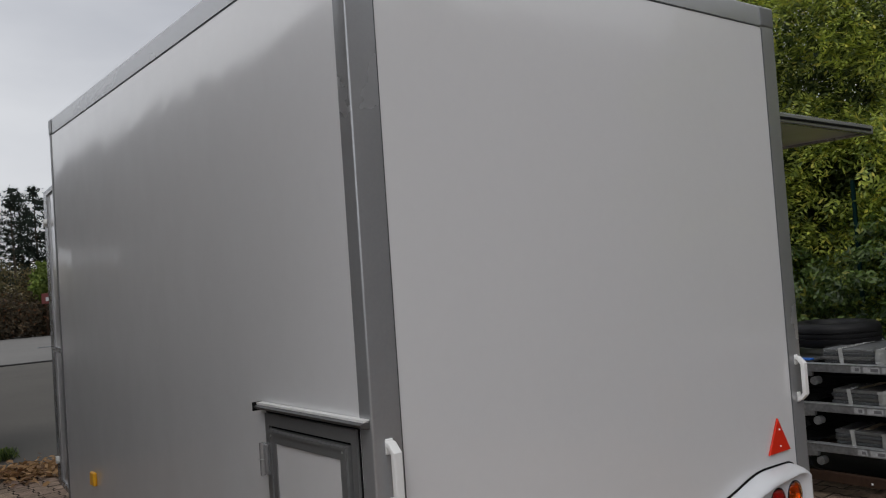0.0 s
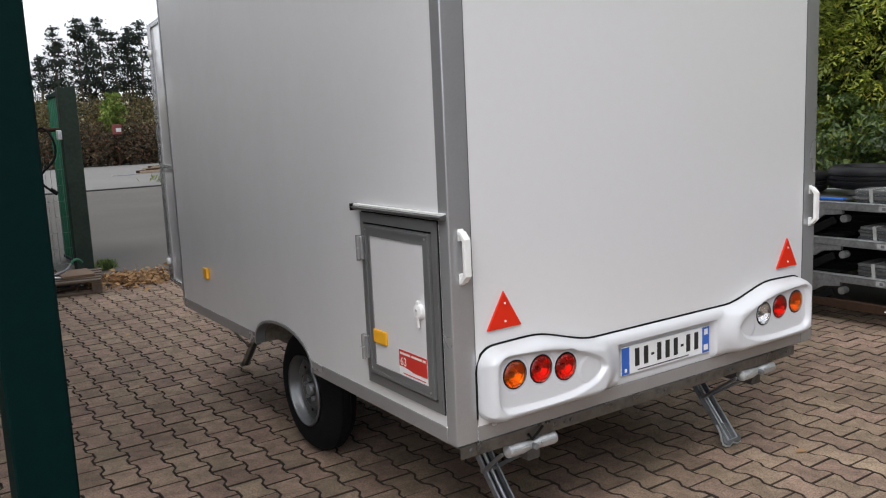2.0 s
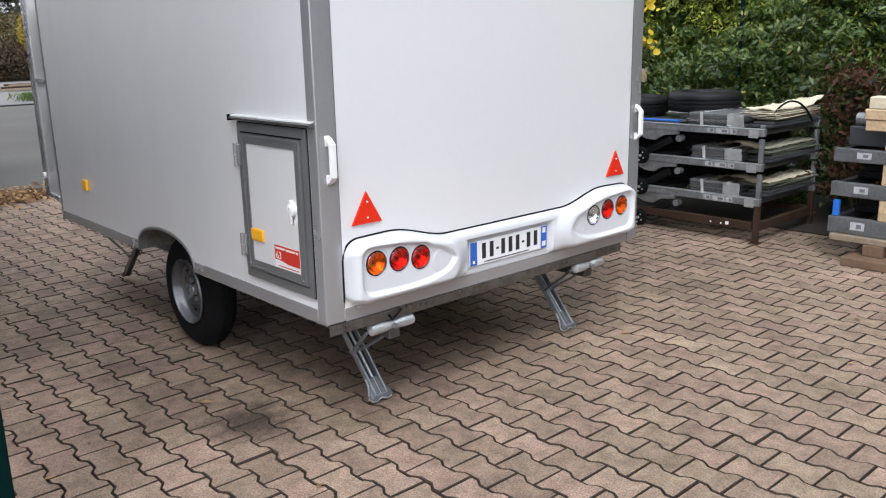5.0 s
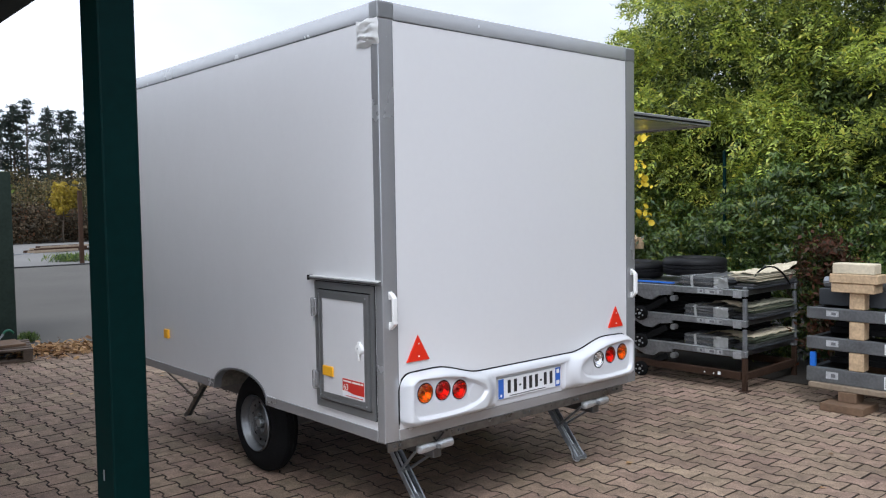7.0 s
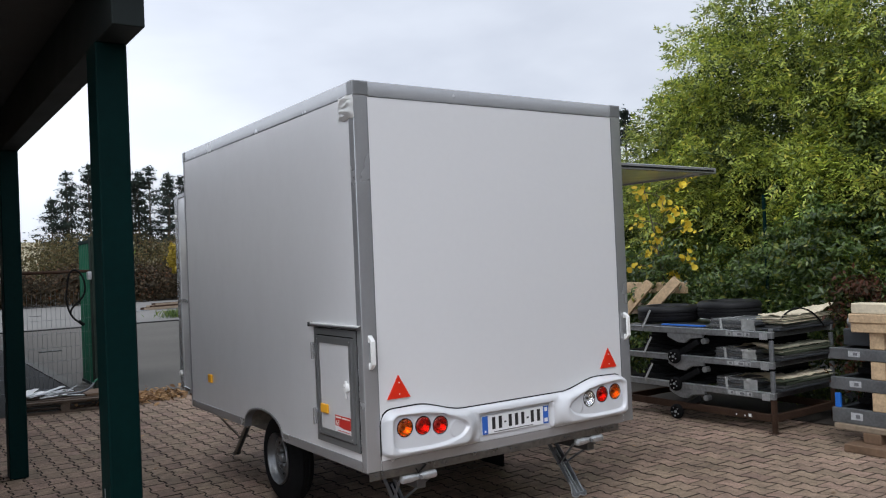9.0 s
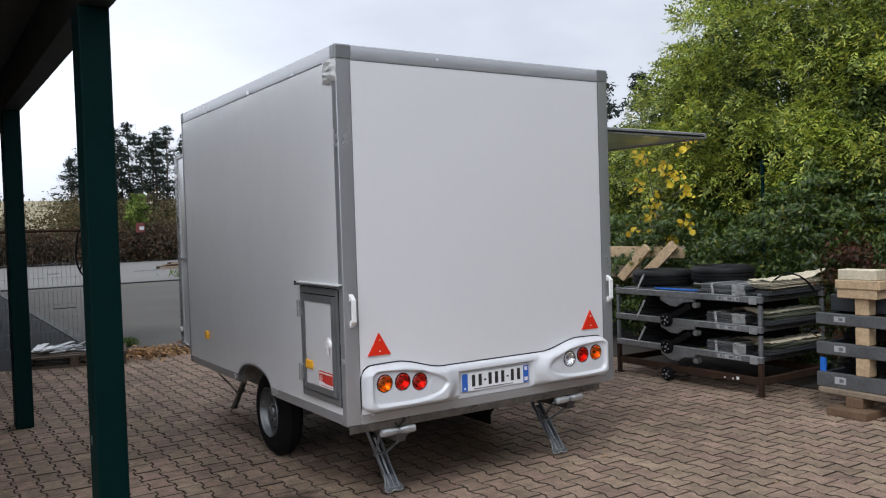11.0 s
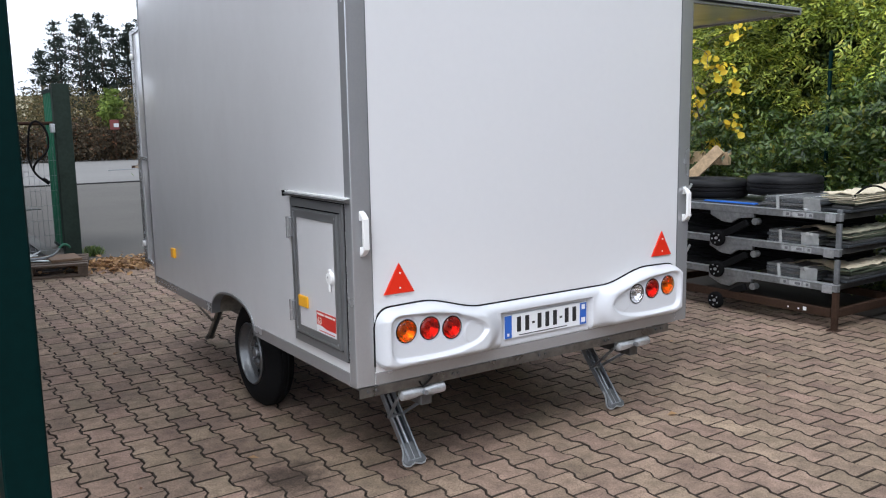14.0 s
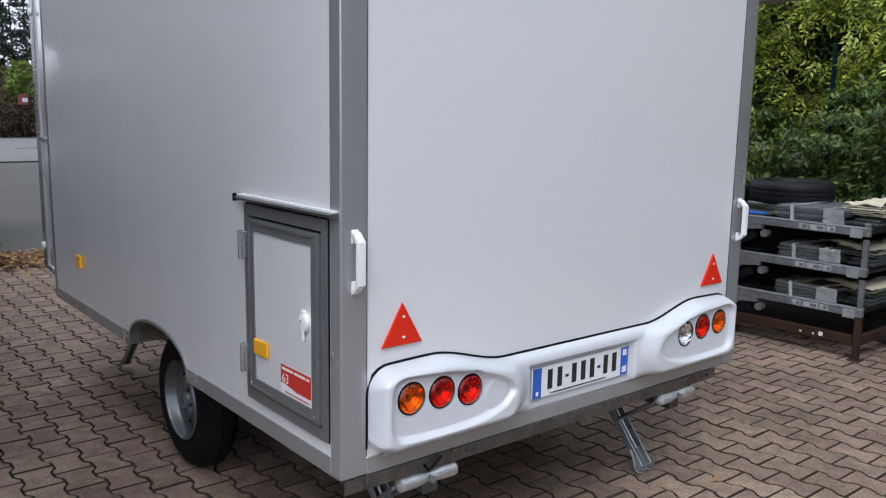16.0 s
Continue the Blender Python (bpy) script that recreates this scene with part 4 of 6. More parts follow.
for z in (1.085, 0.695):
    hg = part("hinge", boxed(-0.026, 0.574, z, -0.010, 0.622, z + 0.092, bevel=0.003), ALU, hatch, "grey hinge")
    part("pin", rod(bmesh.new(), (-0.028, 0.598, z - 0.003), (-0.028, 0.598, z + 0.095), 0.008, 10), ALU, hg)
    part("split", boxed(-0.0372, 0.589, z + 0.0450, -0.0262, 0.607, z + 0.0475), ALU_DARK, hg)
latch = part("latch", lathe(bmesh.new(), [(0.029, 0.0), (0.029, 0.008), (0.026, 0.014), (0.018, 0.017), (0.0, 0.018)], pose(-0.015, 0.188, 0.948, 0, -90, 0), 28), NYLON, hatch, "white plastic lock rosette", smooth=True)
part("latch_nub", boxed(-0.030, 0.180, 0.972, -0.016, 0.196, 0.987, bevel=0.004, seg=2), NYLON, latch)
part("latch_lever", bar(bmesh.new(), (-0.029, 0.188, 0.935), (-0.025, 0.188, 0.890), 0.011, 0.008, 0.002, up=(1, 0, 0)), NYLON, latch)
part("keyhole", rod(bmesh.new(), (-0.0345, 0.188, 0.954), (-0.0332, 0.188, 0.954), 0.005, 10), LABEL, latch)
# sticker: colour fields and plain bars
st = part("sticker", boxed(-0.0158, 0.158, 0.6865, -0.0152, 0.350, 0.783), PLATE, hatch, "red and white sticker")
part("red_field", boxed(-0.0166, 0.160, 0.710, -0.0160, 0.348, 0.782), STICKER_RED, st)
for y0, y1 in ((0.168, 0.186), (0.192, 0.262), (0.270, 0.340)):
    part("print_bar", boxed(-0.0174, y0, 0.7655, -0.0168, y1, 0.7735), STICKER_PALE, st)
part("print_bar", boxed(-0.0174, 0.172, 0.694, -0.0162, 0.322, 0.6975), STICKER_RED, st)
b = bmesh.new()
prism(b, [(0.348, 0.710), (0.250, 0.710), (0.285, 0.716), (0.322, 0.720), (0.348, 0.719)], "x", -0.0174, -0.0168)
part("white_wave", b, PLATE, st)
txt = bpy.data.curves.new("print_number", "FONT")
txt.body, txt.size, txt.extrude = "63", 0.044, 0.0003
number = new("print_number", txt)
number.parent = st
number.matrix_local = Matrix.Translation((-0.0172, 0.340, 0.724)) @ Matrix(((0, 0, -1, 0), (-1, 0, 0, 0), (0, 1, 0, 0), (0, 0, 0, 1)))
txt.materials.append(STICKER_PALE)
for z in (0.667, 1.206):
    for y in (0.135, 0.55):
        part("screw", rod(bmesh.new(), (-0.0225, y, z), (-0.019, y, z), 0.004, 8), GALV, hatch)
part("marker_light", boxed(-0.026, 0.424, 0.774, -0.0155, 0.521, 0.828, bevel=0.006, seg=2), YELLOW, hatch, "amber side marker")
# drip rail over the hatch: dark underside, white lip as its painted highlight
b = bmesh.new()
prism(b, [(-0.003, 1.270), (-0.022, 1.272), (-0.031, 1.277), (-0.032, 1.282), (-0.022, 1.286), (-0.003, 1.292)], "y", 0.006, 0.612)
part("drip_rail", b, GALV_DARK, trailer, "grey drip rail over the hatch")
part("drip_rail_lit_lip", boxed(-0.0225, 0.006, 1.2865, -0.0035, 0.612, 1.2930), NYLON, trailer)
part("drip_rail_cap", boxed(-0.034, 0.612, 1.268, -0.003, 0.620, 1.294), BLACK, trailer)
part("marker_light", boxed(-0.020, 2.490, 0.742, -0.001, 2.555, 0.806, bevel=0.005, seg=2), YELLOW, trailer, "amber side marker")


# crumpled protective film left at the top corner
def crumple(y0, z0, y1, z1):
    b = bmesh.new()
    n, mm = 16, 18
    vs = []
    for i in range(n + 1):
        for j in range(mm + 1):
            u, v = i / n, j / mm
            f = math.sin(math.pi * u) * math.sin(math.pi * v)
            ridge = noise.noise((u * 2.1, v * 7.5, 3.3)) * 0.012 + abs(noise.noise((u * 3, v * 9, 8.1))) * 0.008
            wob = 0.012 * noise.noise((u * 4, v * 4, 1.7))
            vs.append(b.verts.new((-0.004 - (0.014 + ridge) * min(1, 2.2 * f), y0 + (y1 - y0) * u + wob, z0 + (z1 - z0) * v + wob)))
    for i in range(n):
        for j in range(mm):
            k = i * (mm + 1) + j
            b.faces.new((vs[k], vs[k + 1], vs[k + mm + 2], vs[k + mm + 1]))
    bmesh.ops.solidify(b, geom=b.faces[:], thickness=0.0015)
    return b


part("film_scrap", crumple(-0.008, 2.425, 0.165, 2.555), TAPE, trailer, "crumpled white protective film", smooth=True)

# open front door, swung out past the front corner
door = new("entrance_door")
door.parent = trailer
tagged(door, "white front door with grey frame, standing open")
DA, DB = Vector((0.035, L + 0.02, 0)), Vector((0.085, L + 0.56, 0))
dm = Matrix.Translation(DA) @ Matrix.Rotation(math.atan2(DB.y - DA.y, DB.x - DA.x), 4, "Z")
dl = (DB - DA).length
part("leaf", boxed(0.0, -0.035, 0.575, dl, 0.0, 2.31, m=dm), WHITE, door)
b = bmesh.new()
for a0, a1, z0, z1 in ((0.0, 0.03, 0.575, 2.31), (dl - 0.13, dl, 0.575, 2.31), (0.03, dl - 0.13, 0.575, 0.61), (0.03, dl - 0.13, 2.275, 2.31)):
    box(b, a0, -0.038, z0, a1, 0.010, z1, bevel=0.003, m=dm)
part("frame", b, ALU, door)
for z in (0.72, 2.12):
    p, q = dm @ Vector((dl - 0.07, 0.0, z)), dm @ Vector((dl - 0.07, 0.026, z))
    part("door_stay", rod(bmesh.new(), p, q, 0.022, 14), NYLON, door)
part("split_rail", boxed(0.03, 0.0, 1.36, dl - 0.13, 0.012, 1.385, m=dm), ALU, door)

# raised serving flap
flap = new("serving_flap")
flap.parent = trailer
tagged(flap, "grey framed serving flap propped open over the counter")
fm = Matrix.Translation((W + 0.012, 0.20, 2.268)) @ Matrix.Rotation(radians(0.6), 4, "Y")
part("panel", boxed(0.03, 0.02, -0.022, 1.235, 2.63, 0.0, m=fm), WHITE, flap)
b = bmesh.new()
for x0, y0, x1, y1 in ((0.0, 0.0, 1.26, 0.03), (0.0, 2.62, 1.26, 2.65), (1.23, 0.03, 1.26, 2.62), (0.0, 0.03, 0.03, 2.62)):
    box(b, x0, y0, -0.034, x1, y1, 0.012, bevel=0.004, m=fm)
part("frame", b, ALU, flap)
for y in (0.08, 2.57):
    p, q = fm @ Vector((0.05, y, -0.035)), Vector((W + 0.012, 0.20 + y, 2.08))
    st_ = part("flap_stay", rod(bmesh.new(), p, q, 0.009, 8), BLACK, flap)
    part("stay_foot", boxed(W + 0.001, 0.20 + y - 0.02, 2.05, W + 0.018, 0.20 + y + 0.02, 2.12, bevel=0.003), GALV_DULL, st_)
part("frame_groove", boxed(0.03, -0.004, -0.020, 1.23, -0.001, -0.008, m=fm), BLACK, flap)


# ---- foliage builders ----
rng = np.random.default_rng(7)


def unit(v):
    return v / np.maximum(np.linalg.norm(v, axis=1, keepdims=True), 1e-9)


def leaf_object(name, at, out, length, width, mat, parent=None, label="", droop=0.25, scatter=0.9, fold=0.18, rounded=False):
    """Many single leaves: each a folded blade of two faces, of its own size and turn."""
    n = len(at)
    normal = unit(out + scatter * rng.normal(size=(n, 3)) + np.array([0, 0, 0.35]))
    axis = unit(np.cross(normal, rng.normal(size=(n, 3))))
    axis = unit(axis - np.array([0, 0, droop]))
    side = unit(np.cross(axis, normal))
    up = np.cross(side, axis)
    ln = length * rng.uniform(0.6, 1.25, (n, 1))
    wd = width * rng.uniform(0.7, 1.2, (n, 1)) * ln / length
    base, tip = at - axis * ln / 2, at + axis * ln / 2
    mid = at - axis * ln * 0.06 + up * fold * wd
    if rounded:
        far = at + axis * ln * 0.22 + up * fold * wd
        back = at - axis * ln * 0.22 + up * fold * wd
        v = np.stack([base, back + side * wd * 0.46, far + side * wd * 0.46, tip, far - side * wd * 0.46, back - side * wd * 0.46], axis=1).reshape(-1, 3)
        idx = np.arange(n)[:, None] * 6
        tri = np.concatenate([idx + np.array([[0, k, k + 1]]) for k in range(1, 5)], axis=1).reshape(-1, 3)
    else:
        v = np.stack([base, mid + side * wd / 2, tip, mid - side * wd / 2], axis=1).reshape(-1, 3)
        idx = np.arange(n)[:, None] * 4
        tri = np.concatenate([idx + np.array([[0, 1, 2]]), idx + np.array([[0, 2, 3]])], axis=1).reshape(-1, 3)
    me = bpy.data.meshes.new(name)
    me.vertices.add(len(v))
    me.vertices.foreach_set("co", v.astype(np.float32).ravel())
    me.loops.add(tri.size)
    me.loops.foreach_set("vertex_index", tri.astype(np.int32).ravel())
    me.polygons.add(len(tri))
    me.polygons.foreach_set("loop_start", np.arange(0, tri.size, 3, dtype=np.int32))
    me.update(calc_edges=True)
    me.materials.append(mat)
    ob = new(name, me)
    if parent is not None:
        ob.parent = parent
    return tagged(ob, label) if label else ob


def crown_points(centre, radii, clumps, per, spread, low=0.72, high=1.04):
    """Clumps of points over the uneven skin of an ellipsoid."""
    d = unit(rng.normal(size=(clumps, 3)))
    lump = np.array([noise.noise(Vector(p) * 1.7 + Vector(centre)) for p in d])
    r = rng.uniform(low, high, clumps) * (1 + 0.28 * lump)
    c = np.array(centre) + d * r[:, None] * np.array(radii)
    at = np.repeat(c, per, 0) + rng.normal(size=(clumps * per, 3)) * spread
    out = np.repeat(unit(d / np.array(radii)), per, 0)
    ok = at[:, 2] > 0.03
    return at[ok], out[ok]


def tier_points(centre, radii, clumps, per, size, low=0.80, high=1.05):
    """Flat tiers of twigs over an uneven ellipsoid, with gaps between the tiers."""
    d = unit(rng.normal(size=(clumps, 3)))
    lump = np.array([noise.noise(Vector(p) * 2.1 + Vector(centre)) for p in d])
    r = rng.uniform(low, high, clumps) * (1 + 0.30 * lump)
    c = np.array(centre) + d * r[:, None] * np.array(radii)
    grow = np.repeat(rng.uniform(0.6, 1.35, clumps), per)[:, None] * size
    off = unit(rng.normal(size=(clumps * per, 3))) * rng.uniform(0.15, 1.0, (clumps * per, 1)) ** 0.6
    at = np.repeat(c, per, 0) + off * grow * np.array([1.0, 1.0, 0.42])
    out = 0.7 * np.repeat(unit(d / np.array(radii)), per, 0) + 0.9 * off * np.array([1.0, 1.0, 0.4])
    ok = at[:, 2] > 0.05
    return at[ok], unit(out[ok])


def limbs(name, base, top, radius, n, reach, mat, parent, seed=0):
    """A tapered trunk with limbs that fork from it."""
    r = random.Random(seed)
    b = bmesh.new()
    p0, p3 = Vector(base), Vector(top)
    bend = Vector((r.uniform(-0.2, 0.2), r.uniform(-0.2, 0.2), 0)) * (p3 - p0).length * 0.3
    pts = bezier(p0, p0.lerp(p3, 0.33) + bend, p0.lerp(p3, 0.66) - bend * 0.5, p3, 10)
    tube(b, pts, [radius * (1 - 0.85 * i / 10) for i in range(11)], 8)
    trunk = part(name, b, mat, parent)
    for k in range(n):
        i = r.randint(3, 9)
        q = Vector(pts[i])
        a_ = 2 * math.pi * (k + r.random()) / n
        e_ = q + Vector((math.cos(a_) * reach * r.uniform(0.6, 1), math.sin(a_) * reach * r.uniform(0.6, 1), reach * r.uniform(0.2, 0.7)))
        rr = radius * (1 - 0.8 * i / 10) * 0.7
        c = bmesh.new()
        tube(c, bezier(q, q.lerp(e_, 0.3) + Vector((0, 0, 0.1 * reach)), q.lerp(e_, 0.7), e_, 6), [rr * (1 - 0.8 * j / 6) for j in range(7)], 6)
        part("limb", c, mat, trunk)
    return trunk


def spray_object(name, at, out, mat, parent, label, n=9, reach=0.19, leaf=(0.068, 0.023)):
    """Feathered twigs: n leaflets in two rows along each twig, tips hanging outward."""
    m = len(at)
    axis = unit(out + 0.75 * rng.normal(size=(m, 3)) + np.array([0, 0, -0.10]))
    normal = unit(np.cross(axis, np.cross(np.array([0, 0, 1.0]) + 0.45 * rng.normal(size=(m, 3)), axis)))
    side = np.cross(axis, normal)
    ln = reach * rng.uniform(0.65, 1.25, (m, 1))
    V = []
    for k in range(n):
        f = (k // 2 + 1) / (n // 2 + 1)
        sgn = 0.0 if k == n - 1 else (1.0 if k % 2 else -1.0)
        base = at + axis * ln * (f if sgn else 1.0) - np.array([0, 0, 0.05]) * f * f
        tip_dir = unit(axis * (0.55 if sgn else 1.0) + side * sgn * 0.85 - np.array([0, 0, 0.22]) + 0.18 * rng.normal(size=(m, 3)))
        l_ = leaf[0] * rng.uniform(0.75, 1.2, (m, 1))
        w_ = unit(np.cross(tip_dir, normal)) * leaf[1] * 0.5 * l_ / leaf[0]
        mid = base + tip_dir * l_ * 0.45
        V.append(np.stack([base, mid + w_, base + tip_dir * l_, mid - w_], axis=1))
    v = np.concatenate(V).reshape(-1, 3)
    q = len(v) // 4
    idx = np.arange(q)[:, None] * 4
    tri = np.concatenate([idx + np.array([[0, 1, 2]]), idx + np.array([[0, 2, 3]])], axis=1).reshape(-1, 3)
    me = bpy.data.meshes.new(name)
    me.vertices.add(len(v))
    me.vertices.foreach_set("co", v.astype(np.float32).ravel())
    me.loops.add(tri.size)
    me.loops.foreach_set("vertex_index", tri.astype(np.int32).ravel())
    me.polygons.add(len(tri))
    me.polygons.foreach_set("loop_start", np.arange(0, tri.size, 3, dtype=np.int32))
    me.update(calc_edges=True)
    me.materials.append(mat)
    ob = new(name, me)
    ob.parent = parent
    return tagged(ob, label)


def broadleaf(name, label, base, crowns, mat, leaf=(0.070, 0.027), density=1.0, trunk_r=0.09, category="tree", group="", seed=1, feathered=False):
    """crowns: (centre, radii, number of clumps) in world metres."""
    t = thing(name, label, category, base, group=group)
    b0 = np.array(base, float)
    top = np.array(crowns[0][0], float) - b0 + np.array([0, 0, 0.4 * crowns[0][1][2]])
    limbs("trunk", (0, 0, -0.05), tuple(top), trunk_r, 7, 0.6 * min(crowns[0][1][:2]), BARK, t, seed)
    ats, outs, twigs, twig_out = [], [], [], []
    for centre, radii, clumps in crowns:
        c = tuple(np.array(centre) - b0)
        if feathered:
            sp, so = tier_points(c, radii, int(clumps * 0.28), 30, 0.30)
            twigs.append(sp)
            twig_out.append(so)
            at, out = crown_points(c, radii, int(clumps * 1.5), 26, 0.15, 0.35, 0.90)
        else:
            at, out = tier_points(c, radii, int(clumps * density * 0.42), 70, 0.17)
            at2, out2 = crown_points(c, radii, int(clumps * density * 0.7), 22, 0.15, 0.35, 0.80)
            at, out = np.concatenate([at, at2]), np.concatenate([out, out2])
        ats.append(at)
        outs.append(out)
    if feathered:
        spray_object("foliage", np.concatenate(twigs), np.concatenate(twig_out), mat, t, "feathered sprays of narrow leaflets")
    # fill behind the feathered sprays takes the shade-coloured leaves
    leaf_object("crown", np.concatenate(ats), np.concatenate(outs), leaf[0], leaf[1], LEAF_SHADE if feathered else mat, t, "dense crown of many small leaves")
    return t


# ---- hedge trees behind the racks ----
broadleaf("hedge_tree", "tall bushy green tree behind the racks, leaves turning yellow", (7.6, -2.6, 0), [((7.7, -2.6, 3.0), (1.7, 1.9, 2.6), 900), ((6.9, -2.2, 1.5), (0.9, 1.6, 1.4), 350)], LEAF, group="hedge trees", seed=3, feathered=True)
broadleaf("hedge_tree", "tall bushy green tree behind the racks, leaves turning yellow", (7.5, 0.2, 0), [((7.6, 0.2, 3.0), (1.6, 1.7, 2.5), 1100), ((6.8, 0.4, 2.1), (0.8, 1.5, 1.2), 450)], LEAF, group="hedge trees", seed=4, feathered=True)
broadleaf("hedge_tree", "tall bushy green tree behind the racks, leaves turning yellow", (7.6, 2.6, 0), [((7.7, 2.40, 2.95), (1.6, 1.7, 2.25), 1250), ((6.8, 2.7, 2.1), (0.7, 1.4, 1.0), 420), ((7.8, 4.02, 2.82), (0.90, 0.88, 1.10), 350)], LEAF, group="hedge trees", seed=5, feathered=True)
broadleaf("hedge_tree", "lower green tree at the hedge's far end", (7.7, 5.2, 0), [((7.7, 5.2, 1.7), (1.3, 1.6, 1.15), 650)], LEAF, group="hedge trees", seed=6, feathered=True)
for k, (x, y, h) in enumerate(((5.90, -2.6, 1.45), (5.85, -0.9, 1.5), (5.84, 0.8, 1.5), (5.92, 2.6, 1.35), (6.2, 4.4, 1.3), (6.5, 6.1, 1.2))):
    broadleaf("shrub", "dark green dense shrub at the foot of the hedge", (x, y, 0), [((x, y, h * 0.62), (0.62, 1.05, h * 0.68), 420)], LEAF_DARK, leaf=(0.072, 0.028), trunk_r=0.03, density=1.2, category="shrub", group="shrubs under the hedge", seed=10 + k)
p = part("fence_post", boxed(5.81, 1.495, -0.05, 5.84, 1.525, 2.20, bevel=0.004), GREEN)
tagged(p, "dark green steel fence post half hidden in the hedge", "post")


broadleaf("red_shrub", "low shrub with russet red leaves between the two stacks", (5.32, 0.12, 0), [((5.34, 0.20, 1.06), (0.15, 0.17, 0.24), 26), ((5.36, 0.10, 0.50), (0.17, 0.20, 0.42), 40)], LEAF_RUSSET, leaf=(0.065, 0.030), trunk_r=0.02, category="shrub", seed=44)


def sapling():
    t = thing("sapling", "thin sapling with large yellow autumn leaves beside the hedge", "sapling", (5.55, 2.55, 0))
    stem = part("stem", tube(bmesh.new(), bezier((0, 0, 0), (0.02, 0.1, 0.9), (-0.05, 0.15, 1.6), (-0.12, 0.32, 2.45), 10), [0.014 - 0.001 * i for i in range(11)], 6), BARK, t)
    ats = []
    for k in range(11):
        z = 1.25 + 0.11 * k
        a_ = k * 2.4
        e_ = Vector((0.20 * math.cos(a_), 0.16 + 0.34 * math.sin(a_), z + 0.12))
        part("twig", tube(bmesh.new(), bezier((-0.02, 0.12, z), (0, 0.14, z + 0.06), tuple(e_.lerp(Vector((0, 0.14, z)), 0.3)), tuple(e_), 4), 0.004, 5), BARK, stem)
        for j in range(11):
            ats.append((e_.x + rng.normal() * 0.06, e_.y + rng.normal() * 0.07, e_.z - 0.05 + rng.normal() * 0.06))
    at = np.array(ats)
    leaf_object("leaves", at, np.tile((-0.7, -0.7, 0.2), (len(at), 1)), 0.074, 0.062, LEAF_YELLOW, t, "large yellow leaves", droop=0.8, scatter=0.6, rounded=True)


sapling()


# ---- stacked chassis frames beside the hedge ----
def tyre_shape(r, w):
    h = w / 2
    return [(0.60 * r, h * 0.72), (0.66 * r, h * 0.95), (0.78 * r, h), (0.90 * r, h * 0.93), (0.965 * r, h * 0.78), (r, h * 0.5), (r, h * 0.28), (0.975 * r, h * 0.25), (0.975 * r, h * 0.12), (r, h * 0.09),
            (r, -h * 0.09), (0.975 * r, -h * 0.12), (0.975 * r, -h * 0.25), (r, -h * 0.28), (r, -h * 0.5), (0.965 * r, -h * 0.78), (0.90 * r, -h * 0.93), (0.78 * r, -h), (0.66 * r, -h * 0.95), (0.60 * r, -h * 0.72), (0.57 * r, -h * 0.4), (0.57 * r, h * 0.4), (0.60 * r, h * 0.72)]


RX, RY0, RY1, RD = 4.25, 0.42, 2.15, 0.92      # front plane, ends along y, depth
rack = thing("steel_rack", "rusty steel stand carrying stacked galvanised frames", "rack", (RX, RY0, 0))
for x in (0.0, RD):
    for y in (0.0, RY1 - RY0):
        part("leg", boxed(x - 0.02, y - 0.02, 0.0, x + 0.02, y + 0.02, 0.29, bevel=0.003), RUST, rack, "rusty square leg")
        part("foot", boxed(x - 0.04, y - 0.04, 0.0, x + 0.04, y + 0.04, 0.006), RUST, rack)
part("lower_beam", boxed(-0.018, 0.03, 0.10, 0.018, RY1 - RY0 - 0.03, 0.165, bevel=0.003), RUST, rack, "rusty lower beam")
part("lower_beam", boxed(RD - 0.018, 0.03, 0.10, RD + 0.018, RY1 - RY0 - 0.03, 0.165, bevel=0.003), RUST, rack)
for y in (0.0, RY1 - RY0):
    part("cross_beam", boxed(0.03, y - 0.018, 0.10, RD - 0.03, y + 0.018, 0.165, bevel=0.003), RUST, rack)
for y, w in ((0.28, 0.012), (0.37, 0.012), (0.22, 0.028)):
    part("tag", boxed(-0.021, y, 0.12, -0.0185, y + w, 0.12 + w), PLATE, rack)


